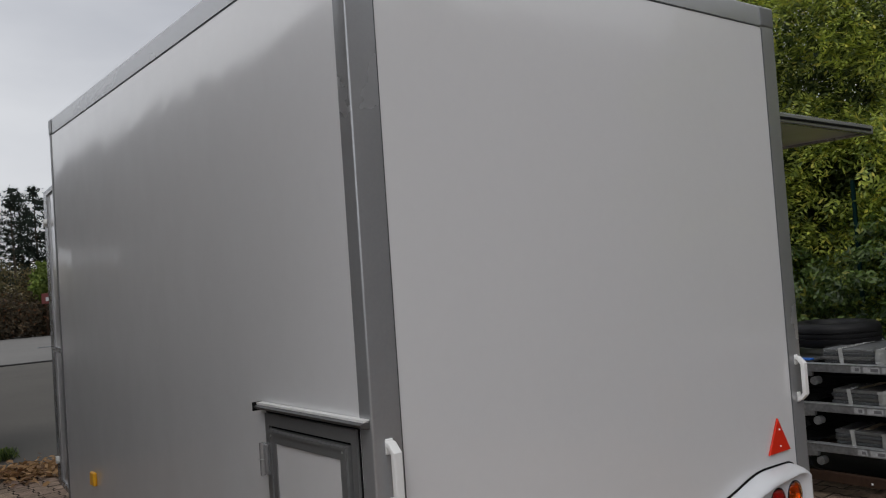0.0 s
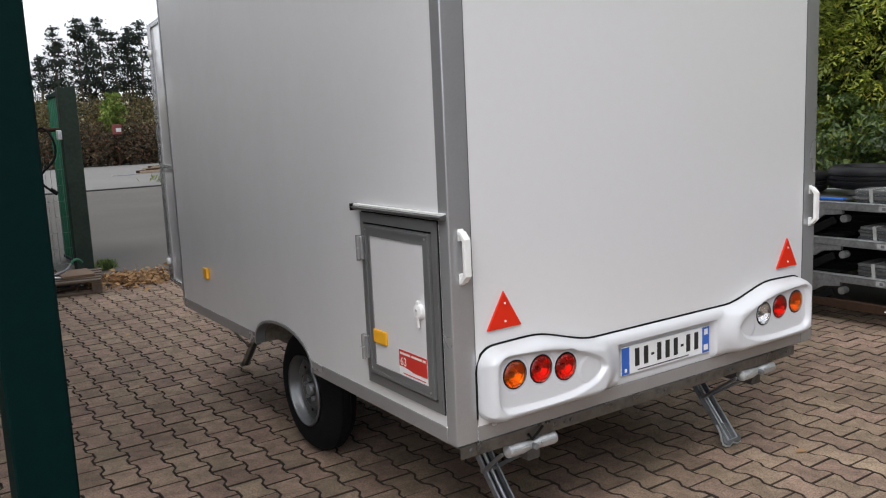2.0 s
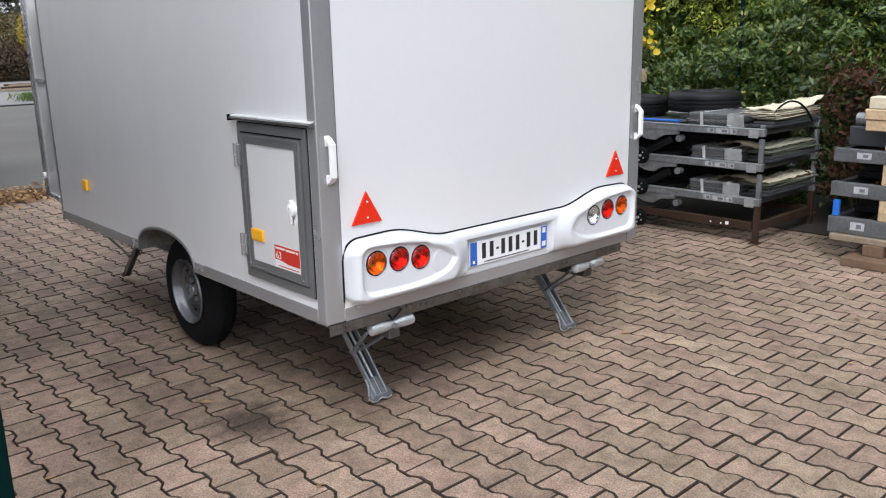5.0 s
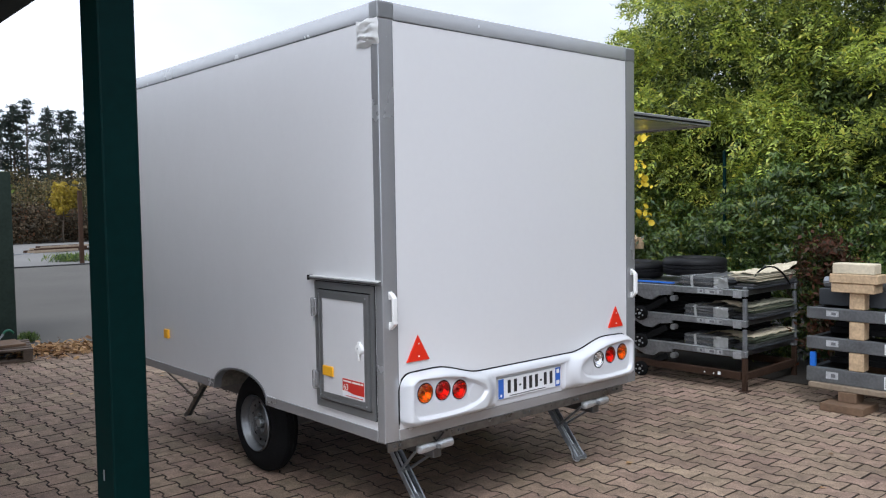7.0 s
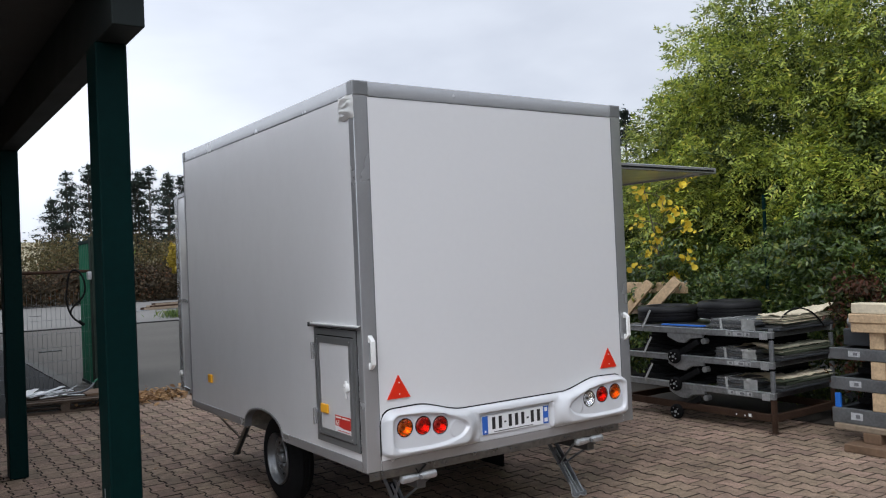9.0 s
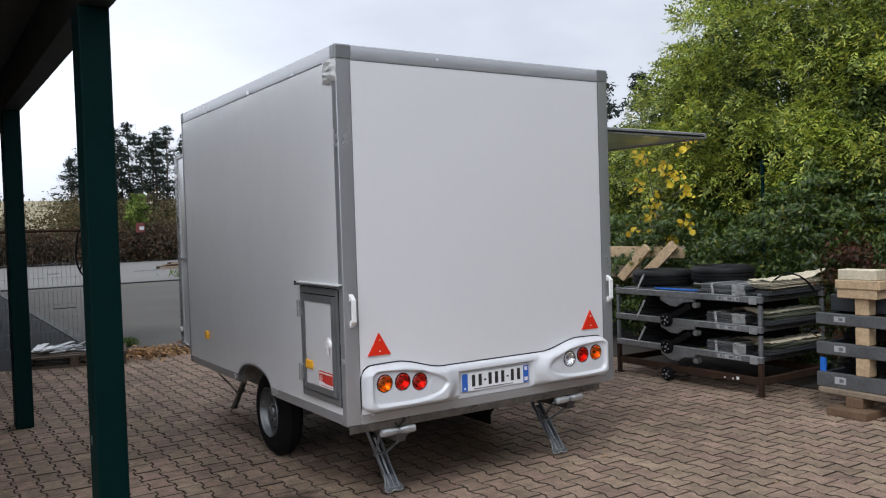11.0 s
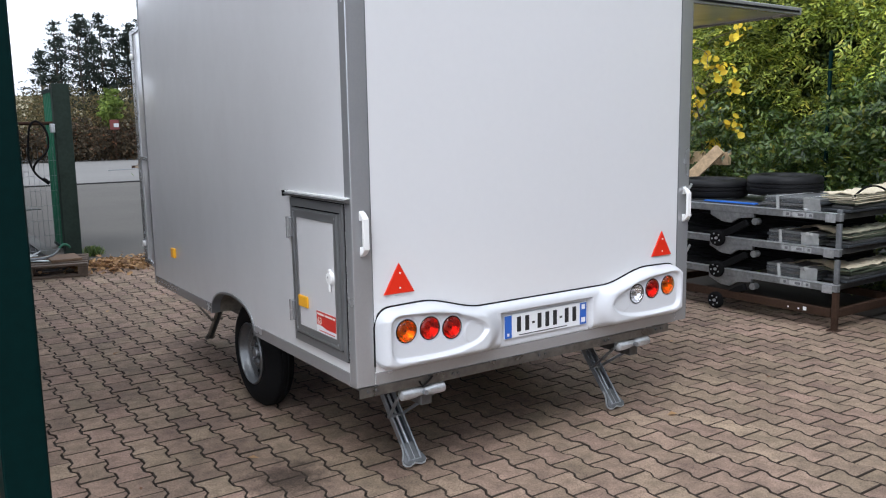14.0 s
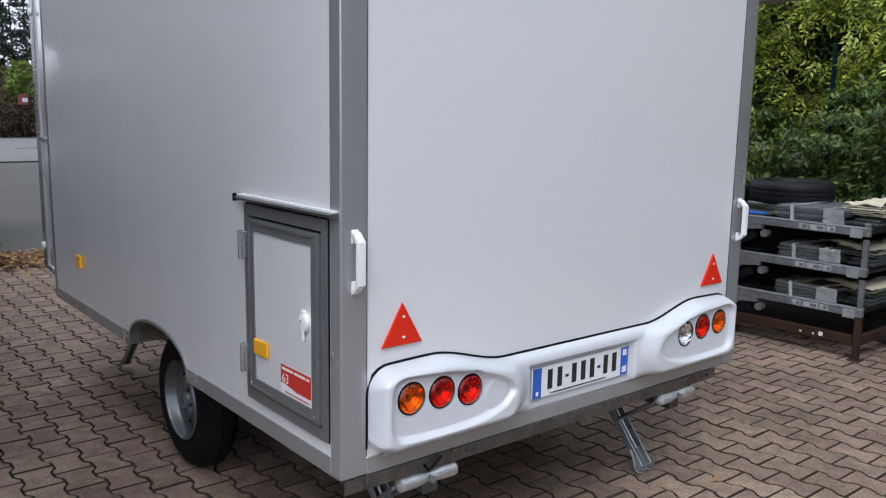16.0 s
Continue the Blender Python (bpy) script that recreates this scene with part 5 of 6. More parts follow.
def chassis_frame(z, first):
    """One flat galvanised frame with folded jockey gear, resting on the posts of the one below."""
    t = thing("chassis_frame", "galvanised trailer frame with folded wheel gear in a stack", "frame", (RX, RY0, z), group="stacked frames")
    n = RY1 - RY0
    for x in (0.0, RD):
        b = bmesh.new()
        box(b, x - 0.022, -0.02, 0.0, x + 0.022, n + 0.02, 0.052, bevel=0.004)
        part("long_beam", b, GALV_MID, t)
        # brighter galvanised on the flange paints in its top highlight
        part("top_flange", boxed(x - 0.026, -0.02, 0.0525, x + 0.030, n + 0.02, 0.0565, bevel=0.001), GALV, t)
    # cross beams in the darker steel, for the shade inside the frame
    for y in (0.04, 0.55, 1.1, n - 0.04):
        part("cross_beam", boxed(0.024, y - 0.018, 0.004, RD - 0.024, y + 0.018, 0.046, bevel=0.003), GALV_DARK, t)
    for y in (0.0, n):
        for x in (0.0, RD):
            part("post", boxed(x - 0.016, y - 0.016, 0.057, x + 0.016, y + 0.016, 0.245 if not first else 0.085, bevel=0.003), GALV_DULL, t)
    part("sleeve", boxed(-0.026, 0.02, -0.012, -0.0225, 0.10, 0.048, bevel=0.001), GALV, t)
    # plain label strips
    for y, w in ((0.20, 0.055), (0.27, 0.10), (0.39, 0.06)):
        lab = part("label", boxed(-0.0245, y, 0.008, -0.0222, y + w, 0.044), LABEL, t, "pale printed label")
        part("print_bar", boxed(-0.0255, y + 0.008, 0.016, -0.0246, y + w * 0.55, 0.036), LABEL_INK, lab)
    # bracket, arm and jockey wheel folded below the front beam
    b = bmesh.new()
    prism(b, [(0.72, 0.0), (1.14, 0.0), (1.14, -0.035), (1.02, -0.085), (0.93, -0.09), (0.86, -0.045), (0.72, -0.03)], "x", -0.016, 0.016, bevel=0.003)
    part("bracket", b, GALV_MID, t, "galvanised bracket plate")
    part("roller", rod(bmesh.new(), (-0.03, 0.70, -0.06), (0.03, 0.70, -0.06), 0.027, 18), GALV_MID, t)
    part("arm", bar(bmesh.new(), (0.0, 0.78, -0.075), (0.0, 1.04, -0.21), 0.034, 0.055, 0.006), BLACK, t)
    hub_at = pose(-0.035, 1.045, -0.225, 0, -90, 0)
    w = part("jockey_wheel", lathe(bmesh.new(), [(0.030, 0.022), (0.050, 0.026), (0.066, 0.018), (0.070, 0.008), (0.070, -0.014), (0.060, -0.024), (0.03, -0.022), (0.03, 0.022)], hub_at, 28, False), RUBBER, t, smooth=True)
    part("hub", lathe(bmesh.new(), [(0.030, -0.018), (0.030, 0.014), (0.0, 0.016)], hub_at, 16), BLACK, w, smooth=True)
    part("hub_nut", lathe(bmesh.new(), [(0.013, 0.014), (0.012, 0.028), (0.0, 0.031)], hub_at, 10), GALV, w, smooth=True)
    for k in range(5):
        t2 = 2 * math.pi * k / 5 + 0.5
        part("hub_bolt", lathe(bmesh.new(), [(0.008, 0.014), (0.007, 0.028), (0.0, 0.030)], hub_at @ Matrix.Translation((0.040 * math.cos(t2), 0.040 * math.sin(t2), 0.0)), 8), GALV, w)
    return t


for k, z in enumerate((0.295, 0.563, 0.828)):
    chassis_frame(z, k == 2)


def wrapped_bundle(y0, y1, x0, x1, z0, z1, n, seed, label="stack of grey panels wrapped in clear film", paper=False):
    """A bundle of flat grey panels bound by clear tape."""
    r = random.Random(seed)
    t = thing("panel_bundle", label, "panels", (x0, y0, z0), group="panel bundles")
    h = (z1 - z0) / n
    for i in range(n):
        dx, dy = r.uniform(-0.01, 0.012), r.uniform(-0.014, 0.014)
        part("sheet", boxed(dx, dy, i * h + 0.001, x1 - x0 + dx, y1 - y0 + dy, (i + 1) * h - 0.002, bevel=0.003), (DARK_STEEL, GALV_DARK, DARK_STEEL, GALV_GREY)[i % 4], t)
    for f, lean in ((0.16, 0.018), (0.70, -0.012)):
        y = (y1 - y0) * f
        b = bmesh.new()
        prism(b, [(y + lean, -0.03), (y + 0.026 + lean, -0.03), (y + 0.026, z1 - z0 + 0.004), (y, z1 - z0 + 0.004)], "x", -0.020, -0.017)
        box(b, -0.017, y, z1 - z0 + 0.004, x1 - x0 + 0.014, y + 0.026, z1 - z0 + 0.007)
        part("tape", b, FILM, t, "clear wrapping tape")
    # sheet of packing paper pushed up into an arch over the panels
    if paper:
        b = bmesh.new()
        grid = []
        for i in range(21):
            u = i / 20
            up_ = 0.055 * math.sin(math.pi * min(1.0, u * 1.15)) * (0.8 + 0.2 * math.sin(9 * u + seed))
            grid.append([b.verts.new((0.03 + 0.05 * j, -0.10 + (y1 - y0) * 0.86 * u, z1 - z0 + 0.010 + up_ * (1 - 0.08 * j) + 0.008 * noise.noise((i * 0.5, j * 0.8, seed + 1.1)))) for j in range(8)])
        for i in range(20):
            for j in range(7):
                b.faces.new((grid[i][j], grid[i + 1][j], grid[i + 1][j + 1], grid[i][j + 1]))
        bmesh.ops.solidify(b, geom=b.faces[:], thickness=0.002)
        part("packing_paper", b, CARD, t, "arched beige packing paper", smooth=True)
    # clear film drawn over the front edge and part of the top
    b = bmesh.new()
    hh, dd = z1 - z0, 0.16
    skin = []
    for i in range(27):
        row = []
        for j in range(13):
            s_ = (hh + dd) * j / 12
            wob = 0.007 * noise.noise((i * 0.8, j * 0.9, seed + 2.2)) + 0.004 * noise.noise((i * 2.1, j * 2.3, seed + 6.0))
            yy = 0.14 + (y1 - y0 - 0.16) * i / 26 + 0.012 * noise.noise((j * 0.7, i * 0.2, seed))
            if s_ < hh:
                row.append(b.verts.new((-0.016 + wob - 0.004 * math.sin(math.pi * s_ / hh), yy, s_)))
            else:
                row.append(b.verts.new((-0.012 + (s_ - hh), yy, hh + 0.008 + abs(wob))))
        skin.append(row)
    for i in range(26):
        for j in range(12):
            b.faces.new((skin[i][j], skin[i + 1][j], skin[i + 1][j + 1], skin[i][j + 1]))
    part("film_skin", b, FILM_THIN, t, "thin clear film", smooth=True)
    # a crumpled film end hanging at one corner
    b = bmesh.new()
    grid = [[b.verts.new((-0.02 - 0.03 * abs(noise.noise((i * 0.7, j * 0.9, seed))), -0.02 + 0.024 * i, 0.005 + (z1 - z0) * j / 6 + 0.010 * noise.noise((i * 1.1, j, seed + 4)))) for j in range(7)] for i in range(7)]
    for i in range(6):
        for j in range(6):
            b.faces.new((grid[i][j], grid[i + 1][j], grid[i + 1][j + 1], grid[i][j + 1]))
    bmesh.ops.solidify(b, geom=b.faces[:], thickness=0.001)
    part("film_end", b, FILM, t, "crumpled clear film", smooth=True)
    return t


for k, z in enumerate((0.347, 0.615, 0.880)):
    wrapped_bundle(0.60, 1.08 if k == 2 else 1.03, RX + 0.03, RX + 0.62, z + 0.004, z + 0.098, 4, 20 + k, paper=k < 2)
    d = thing("cardboard_sheets", "cream cardboard sheets laid over grey panels", "cardboard", (RX + 0.10, RY0 + 0.03, z + 0.004), group="cardboard on the frames")
    for i in range(3):
        part("panel", boxed(0.05 * i, -0.05 + 0.012 * i, 0.022 * i, 0.86, 0.13, 0.022 * i + 0.019, bevel=0.003), (DARK_STEEL, GALV_DARK, PANEL_GREEN)[i], d)
    for q in range(4 if k < 2 else 6):
        b = bmesh.new()
        n, mm = 26, 10
        rq = random.Random(70 + 9 * k + q)
        sx, sy, tw = rq.uniform(-0.03, 0.03), rq.uniform(-0.02, 0.01), rq.uniform(-0.05, 0.05)
        last = q == (3 if k < 2 else 5)
        rise = 0.016 if last else 0.005
        lo = []
        for i in range(n + 1):
            u = i / n
            row = []
            for j in range(mm + 1):
                v_ = j / mm
                z_ = 0.068 + 0.013 * q + rise * (noise.noise((u * 9, v_ * 3.5, q + 7 * k)) + 0.6 * noise.noise((u * 21, v_ * 8, q + 5 * k)))
                if last and k == 2:
                    z_ += 0.26 * max(0.0, u - 0.74) * (1 - 0.7 * v_)
                row.append(b.verts.new((0.06 + sx + 0.80 * u, -0.03 + sy + tw * (u - 0.5) + 0.26 * v_, z_)))
            lo.append(row)
        for i in range(n):
            for j in range(mm):
                b.faces.new((lo[i][j], lo[i + 1][j], lo[i + 1][j + 1], lo[i][j + 1]))
        bmesh.ops.recalc_face_normals(b, faces=b.faces)
        bmesh.ops.solidify(b, geom=b.faces[:], thickness=0.006)
        part("sheet", b, (PANEL_GREEN, CARD_GREY, PANEL_GREEN, CARD_GREY if k else CARD)[q] if k < 2 else (CARD if q % 3 != 1 else CARD_GREY), d, "bent cream cardboard")
    # black blocks added in the depth of the frame, in place of its shade
    if k < 2:
        pn = thing("stowed_panels", "black blocks added to darken the inside of the frame", "panels", (RX + 0.40, 0.60, z + 0.004), group="stowed panels")
        for q in range(4):
            part("panel", boxed(0.02 * q - 0.12, 0.02 * (q % 2), 0.045 * q, 0.46, 1.54 - 0.02 * q, 0.045 * q + 0.043, bevel=0.003), BLACK, pn)
    if k == 2:
        part("strap", tube(bmesh.new(), bezier((0.05, -0.03, 0.10), (0.25, -0.03, 0.24), (0.5, -0.04, 0.20), (0.68, -0.05, 0.0), 14), 0.008, 6), BLACK, d, "black strap")
    # flat sheets along the middle of each level, darkened for the shade there
    e_ = thing("flat_sheet", "dark flat sheet lying on the frame", "sheet", (RX + 0.02, 1.16, z + 0.004), group="sheets on the frames")
    part("sheet", boxed(0.0, 0.0, 0.0, 0.75, 0.93, 0.012, bevel=0.002), BLACK if k < 2 else GALV_DARK, e_)
    part("edge_strip", boxed(-0.006, 0.0, 0.013, 0.05, 0.50, 0.024, bevel=0.002), BLUE_PAD if k == 2 else BLACK, e_)
    s = thing("lashing_strap", "pale lashing strap tied over the frame", "strap", (RX - 0.03, 1.86, z - 0.008), group="lashing straps")
    part("strap", bar(bmesh.new(), (0, 0, 0.0), (0.02, -0.09, 0.17), 0.022, 0.004, up=(1, 0, 0)), FILM, s)


def spare_tyre(x, y, z, r, w):
    t = thing("spare_tyre", "black used tyre lying flat on the stack", "tyre", (x, y, z + w / 2), group="spare tyres")
    part("carcass", lathe(bmesh.new(), tyre_shape(r, w), pose(0, 0, 0), 48, False), TYRE_OLD, t, smooth=True)
    return t


spare_tyre(4.60, 1.84, 0.905, 0.315, 0.165)
spare_tyre(4.78, 1.235, 0.945, 0.305, 0.175)


def timber(name, label, p, q, w, h, mat, up=(0, 0, 1), group="timber offcuts"):
    p, q = Vector(p), Vector(q)
    mid = (p + q) / 2
    ob = part(name, bar(bmesh.new(), p - mid, q - mid, w, h, 0.004, up), mat)
    ob.location = mid
    return tagged(ob, label, "timber", group)


timber("timber_trestle_leg", "pale sawn beam leaning behind the tyres", (5.10, 2.95, 0.90), (5.25, 2.66, 1.27), 0.10, 0.10, WOOD)
timber("timber_trestle_leg", "pale sawn beam leaning behind the tyres", (5.15, 2.70, 0.88), (5.35, 2.34, 1.30), 0.09, 0.11, WOOD)
timber("timber_board", "pale sawn board lying across the leaning beams", (5.45, 3.5, 1.20), (5.45, 2.30, 1.20), 0.05, 0.13, WOOD)
timber("timber_board", "pale sawn board under the leaning beams", (5.40, 3.6, 0.96), (5.40, 2.75, 0.96), 0.10, 0.14, WOOD_OLD)

# ---- second stack, of dark beams on timber ----
SX = 4.22


def dark_frame(z, h):
    t = thing("trailer_chassis", "dark grey steel frame in a stack, with stuck-on labels", "frame", (SX, -0.13, z), group="dark stacked frames")
    part("front_beam", boxed(0.0, -2.4, 0.0, 0.05, 0.0, h, bevel=0.006, seg=2), GALV_GREY, t)
    part("back_beam", boxed(0.95, -2.4, 0.0, 1.0, 0.0, h, bevel=0.004), DARK_STEEL, t)
    for y in (-0.05, -0.85, -1.65, -2.4):
        part("cross_beam", boxed(0.052, y, 0.01, 0.948, y + 0.05, h - 0.01, bevel=0.003), DARK_STEEL, t)
    lab = part("label", boxed(-0.003, -0.255, h * 0.30, -0.001, -0.16, h * 0.78), LABEL, t, "pale printed label")
    part("print_bar", boxed(-0.0045, -0.235, h * 0.42, -0.0032, -0.20, h * 0.66), LABEL_INK, lab)
    lab = part("label", boxed(-0.003, -0.70, h * 0.12, -0.001, -0.60, h * 0.92), PLATE, t, "white barcode label")
    for i in range(5):
        part("print_bar", boxed(-0.0045, -0.69 + 0.018 * i, h * 0.2, -0.0032, -0.682 + 0.018 * i, h * 0.84), INK, lab)
    return t


for z, h in ((0.190, 0.118), (0.456, 0.100), (0.700, 0.092)):
    dark_frame(z, h)
# the second stack gets the same added black fill for its dark inside
for z0, z1 in ((0.31, 0.455), (0.558, 0.699)):
    pn = thing("stowed_panels", "black blocks added to darken the inside of the frame", "panels", (4.50, -2.35, z0), group="stowed panels")
    for q in range(3):
        hq = (z1 - z0 - 0.004) / 3
        part("panel", boxed(0.02 * q, 0.0, hq * q, 0.60, 2.15 - 0.03 * q, hq * q + hq - 0.002, bevel=0.003), BLACK, pn)
GW = "timber of the dark stack"
tagged(part("ground_plank", boxed(4.06, -0.64, 0.0, 4.36, -0.31, 0.062, bevel=0.005), WOOD_BROWN), "weathered plank flat on the paving", "timber", GW)
tagged(part("support_block", boxed(4.18, -0.54, 0.062, 4.34, -0.40, 0.142, bevel=0.005), WOOD_BROWN), "brown timber block carrying the stack", "timber", GW)
tagged(part("bearer_plank", boxed(4.19, -2.5, 0.143, 4.30, -0.16, 0.188, bevel=0.005), WOOD_OLD), "grey weathered bearer plank under the stack", "timber", GW)
for z0, z1 in ((0.309, 0.455), (0.557, 0.699), (0.793, 0.925)):
    tagged(part("spacer_block", boxed(4.225, -0.575, z0, 4.33, -0.462, z1, bevel=0.006), WOOD), "pale upright timber spacer between the frames", "timber", GW)
tagged(part("spacer_block", boxed(4.215, -2.35, 0.309, 4.33, -2.22, 0.455, bevel=0.006), WOOD), "pale upright timber spacer between the frames", "timber", GW)
tagged(part("spacer_block", boxed(4.215, -2.35, 0.557, 4.33, -2.22, 0.699, bevel=0.006), WOOD), "pale upright timber spacer between the frames", "timber", GW)
tagged(part("spacer_block", boxed(5.17, -0.60, 0.309, 5.22, -0.45, 0.455, bevel=0.004), WOOD_BROWN), "brown timber spacer at the back of the stack", "timber", GW)
tagged(part("spacer_block", boxed(5.17, -0.60, 0.557, 5.22, -0.45, 0.699, bevel=0.004), WOOD_BROWN), "brown timber spacer at the back of the stack", "timber", GW)
tagged(part("support_block", boxed(5.12, -2.5, 0.0, 5.28, -0.25, 0.189, bevel=0.005), WOOD_BROWN), "brown timber beam under the back of the stack", "timber", GW)
tagged(part("support_block", boxed(4.18, -2.4, 0.0, 4.34, -2.2, 0.142, bevel=0.005), WOOD_BROWN), "brown timber block carrying the stack", "timber", GW)
tagged(part("timber_beam", boxed(4.19, -0.66, 0.926, 4.36, -0.335, 1.000, bevel=0.006), WOOD), "pale short timber beam on top of the stack", "timber", GW)
tagged(part("timber_beam", boxed(4.18, -0.69, 1.001, 4.37, -0.325, 1.072, bevel=0.006), WOOD), "pale short timber beam on top of the stack", "timber", GW)
tagged(part("timber_beam", boxed(4.19, -0.66, 1.073, 4.33, -0.345, 1.155, bevel=0.006), CARD), "whitish short timber beam on top of the stack", "timber", GW)
tagged(part("steel_sheet", boxed(4.40, -2.4, 0.795, 5.1, -0.15, 0.93, bevel=0.006), DARK_STEEL), "dark steel panel on the top frame", "panel")
tagged(part("galvanised_tube", rod(bmesh.new(), (4.36, -2.4, 0.98), (4.46, -0.18, 0.98), 0.045, 14), GALV_DULL), "galvanised tube lying on the stack", "tube")
tagged(part("blue_wedge", boxed(4.235, -0.195, 0.309, 4.265, -0.15, 0.425, bevel=0.004), BLUE_PAD), "small upright blue plastic strip on the dark frame", "strip")


# ---- gate, fence and pallet at the end of the paving ----
gate = thing("sheet_gate", "green corrugated sheet gate leaf standing open", "gate", (0.395, 8.33, 0))
part("gate_post", boxed(-0.130, -0.075, -0.05, 0.066, 0.075, 2.17, bevel=0.006), GATE_POST, gate, "dark weathered square gate post")
b = bmesh.new()
n = 60
wave = [(0.016 * (1 if (i // 3) % 2 else -1), 0.10 + 1.26 * i / n) for i in range(n + 1)]
prism(b, [(x - 0.003, y) for x, y in wave] + [(x + 0.003, y) for x, y in reversed(wave)], "z", 0.06, 2.10)
part("sheet", b, GREEN_BRIGHT, gate, "green corrugated sheet")
part("gate_frame", boxed(-0.03, 0.09, 2.10, 0.03, 1.38, 2.15, bevel=0.003), GREEN, gate)
part("gate_frame", boxed(-0.03, 0.09, 0.02, 0.03, 1.38, 0.06, bevel=0.003), GREEN, gate)
part("lock_box", boxed(-0.185, -0.10, 1.57, -0.132, -0.02, 1.68, bevel=0.008), GALV, gate, "grey lock box")
hose = part("hose", tube(bmesh.new(), bezier((-0.42, 0.06, 1.50), (-0.40, 0.06, 1.90), (-0.16, 0.0, 1.66), (-0.22, -0.04, 1.40), 14) + bezier((-0.22, -0.04, 1.40), (-0.26, -0.05, 1.26), (-0.40, -0.02, 1.24), (-0.40, 0.0, 1.12), 12)[1:], 0.013, 8), BLACK, gate, "black hose looped over the fence end")
part("hose", tube(bmesh.new(), bezier((-0.42, 0.06, 1.50), (-0.46, 0.06, 1.30), (-0.44, 0.0, 1.06), (-0.29, -0.03, 0.99), 14), 0.013, 8), BLACK, gate)
part("connector", rod(bmesh.new(), (-0.31, -0.03, 1.01), (-0.24, -0.03, 0.95), 0.024, 10), BLACK, hose)


def mesh_fence():
    t = thing("mesh_fence", "wire mesh fence panel with a rusty top rail", "fence", (-2.9, 8.60, 0))
    w = 3.25
    part("top_rail", rod(bmesh.new(), (0, 0, 1.69), (w, 0, 1.69), 0.022, 10), RUST, t, "rusty tube rail")
    for x in (0.02, 1.62, w - 0.02):
        part("post", rod(bmesh.new(), (x, 0, -0.05), (x, 0, 1.69), 0.024, 10), GALV_DULL, t)
    b = bmesh.new()
    x = 0.05
    while x < w:
        rod(b, (x, 0, 0.05), (x, 0, 1.40), 0.0018, 4)
        x += 0.06
    z = 0.08
    while z < 1.41:
        rod(b, (0.02, 0.004, z), (w - 0.02, 0.004, z), 0.0018, 4)
        z += 0.19
    tagged(part("wire_mesh", b, GALV_DULL, t), kind="stuff")


mesh_fence()


def pallet(x, y, turn):
    t = thing("pallet", "weathered wooden pallet with metal offcuts on it", "pallet", (x, y, 0), turn)
    for k in range(5):
        part("deck_board", boxed(-0.6, -0.4 + 0.175 * k, 0.122, 0.6, -0.4 + 0.175 * k + 0.1, 0.144, bevel=0.003), WOOD_DARK, t)
    for k in range(3):
        part("stringer", boxed(-0.6 + 0.55 * k, -0.4, 0.100, -0.5 + 0.55 * k, 0.4, 0.1215, bevel=0.002), WOOD_DARK, t)
        part("bottom_board", boxed(-0.6, -0.4 + 0.35 * k, 0.0, 0.6, -0.3 + 0.35 * k, 0.022, bevel=0.002), WOOD_DARK, t)
        for j in range(3):
            part("block", boxed(-0.6 + 0.55 * j, -0.4 + 0.35 * k, 0.0225, -0.5 + 0.55 * j, -0.3 + 0.35 * k, 0.0995, bevel=0.003), WOOD_DARK, t)
    return t


pallet(-0.28, 7.22, -12)
r = random.Random(5)
for k in range(20):
    ln, wd = r.uniform(0.14, 0.42), r.uniform(0.03, 0.08)
    b = bmesh.new()
    # folded sheet-metal strip, kinked once
    kink = r.uniform(0.2, 0.8) * ln
    rise = r.uniform(-0.01, 0.05)
    prism(b, [(0, 0), (kink, 0.004), (ln, rise), (ln, rise + 0.004), (kink, 0.010), (0, 0.005)], "y", 0, wd)
    ob = part("metal_offcut", b, (GALV, NYLON, GALV)[k % 3])
    ob.matrix_world = pose(-0.78 + 0.42 * r.random(), 7.05 + 0.34 * r.random(), 0.146 + 0.011 * (k % 6), 0, r.uniform(-6, 3), r.uniform(-70, 70))
    tagged(ob, "bright metal profile offcut lying on the pallet", "offcut", "offcuts on the pallet")
tagged(part("brown_board", boxed(-0.10, 6.95, 0.146, 0.22, 7.4, 0.175, bevel=0.004), WOOD_BROWN), "brown board lying on the pallet", "board")

rp = thing("rusty_rod", "thin rusty rod with pale sleeves standing against the fence", "rod", (-0.81, 7.80, 0.0))
part("shaft", rod(bmesh.new(), (0, 0, 0.0), (0.0, 0.78, 1.66), 0.011, 8), RUST, rp)
for f in (0.05, 0.93):
    part("sleeve", rod(bmesh.new(), (0, 0.78 * f, 1.66 * f), (0, 0.78 * (f + 0.06), 1.66 * (f + 0.06)), 0.015, 10), NYLON, rp, "pale plastic sleeve")
bt = thing("bent_tube", "bent grey tube with a green end lying on the pallet", "tube", (0.0, 7.0, 0.178))
part("grey_run", tube(bmesh.new(), bezier((-0.30, 0.05, 0.014), (-0.15, 0.0, 0.014), (-0.06, -0.03, 0.03), (0.0, 0.0, 0.12), 10), 0.013, 8), GALV_DULL, bt)
part("green_end", tube(bmesh.new(), bezier((0.0, 0.0, 0.12), (0.03, 0.015, 0.165), (0.08, 0.03, 0.17), (0.12, 0.05, 0.11), 10), 0.0135, 8), GREEN_BRIGHT, bt, "green end of the tube")

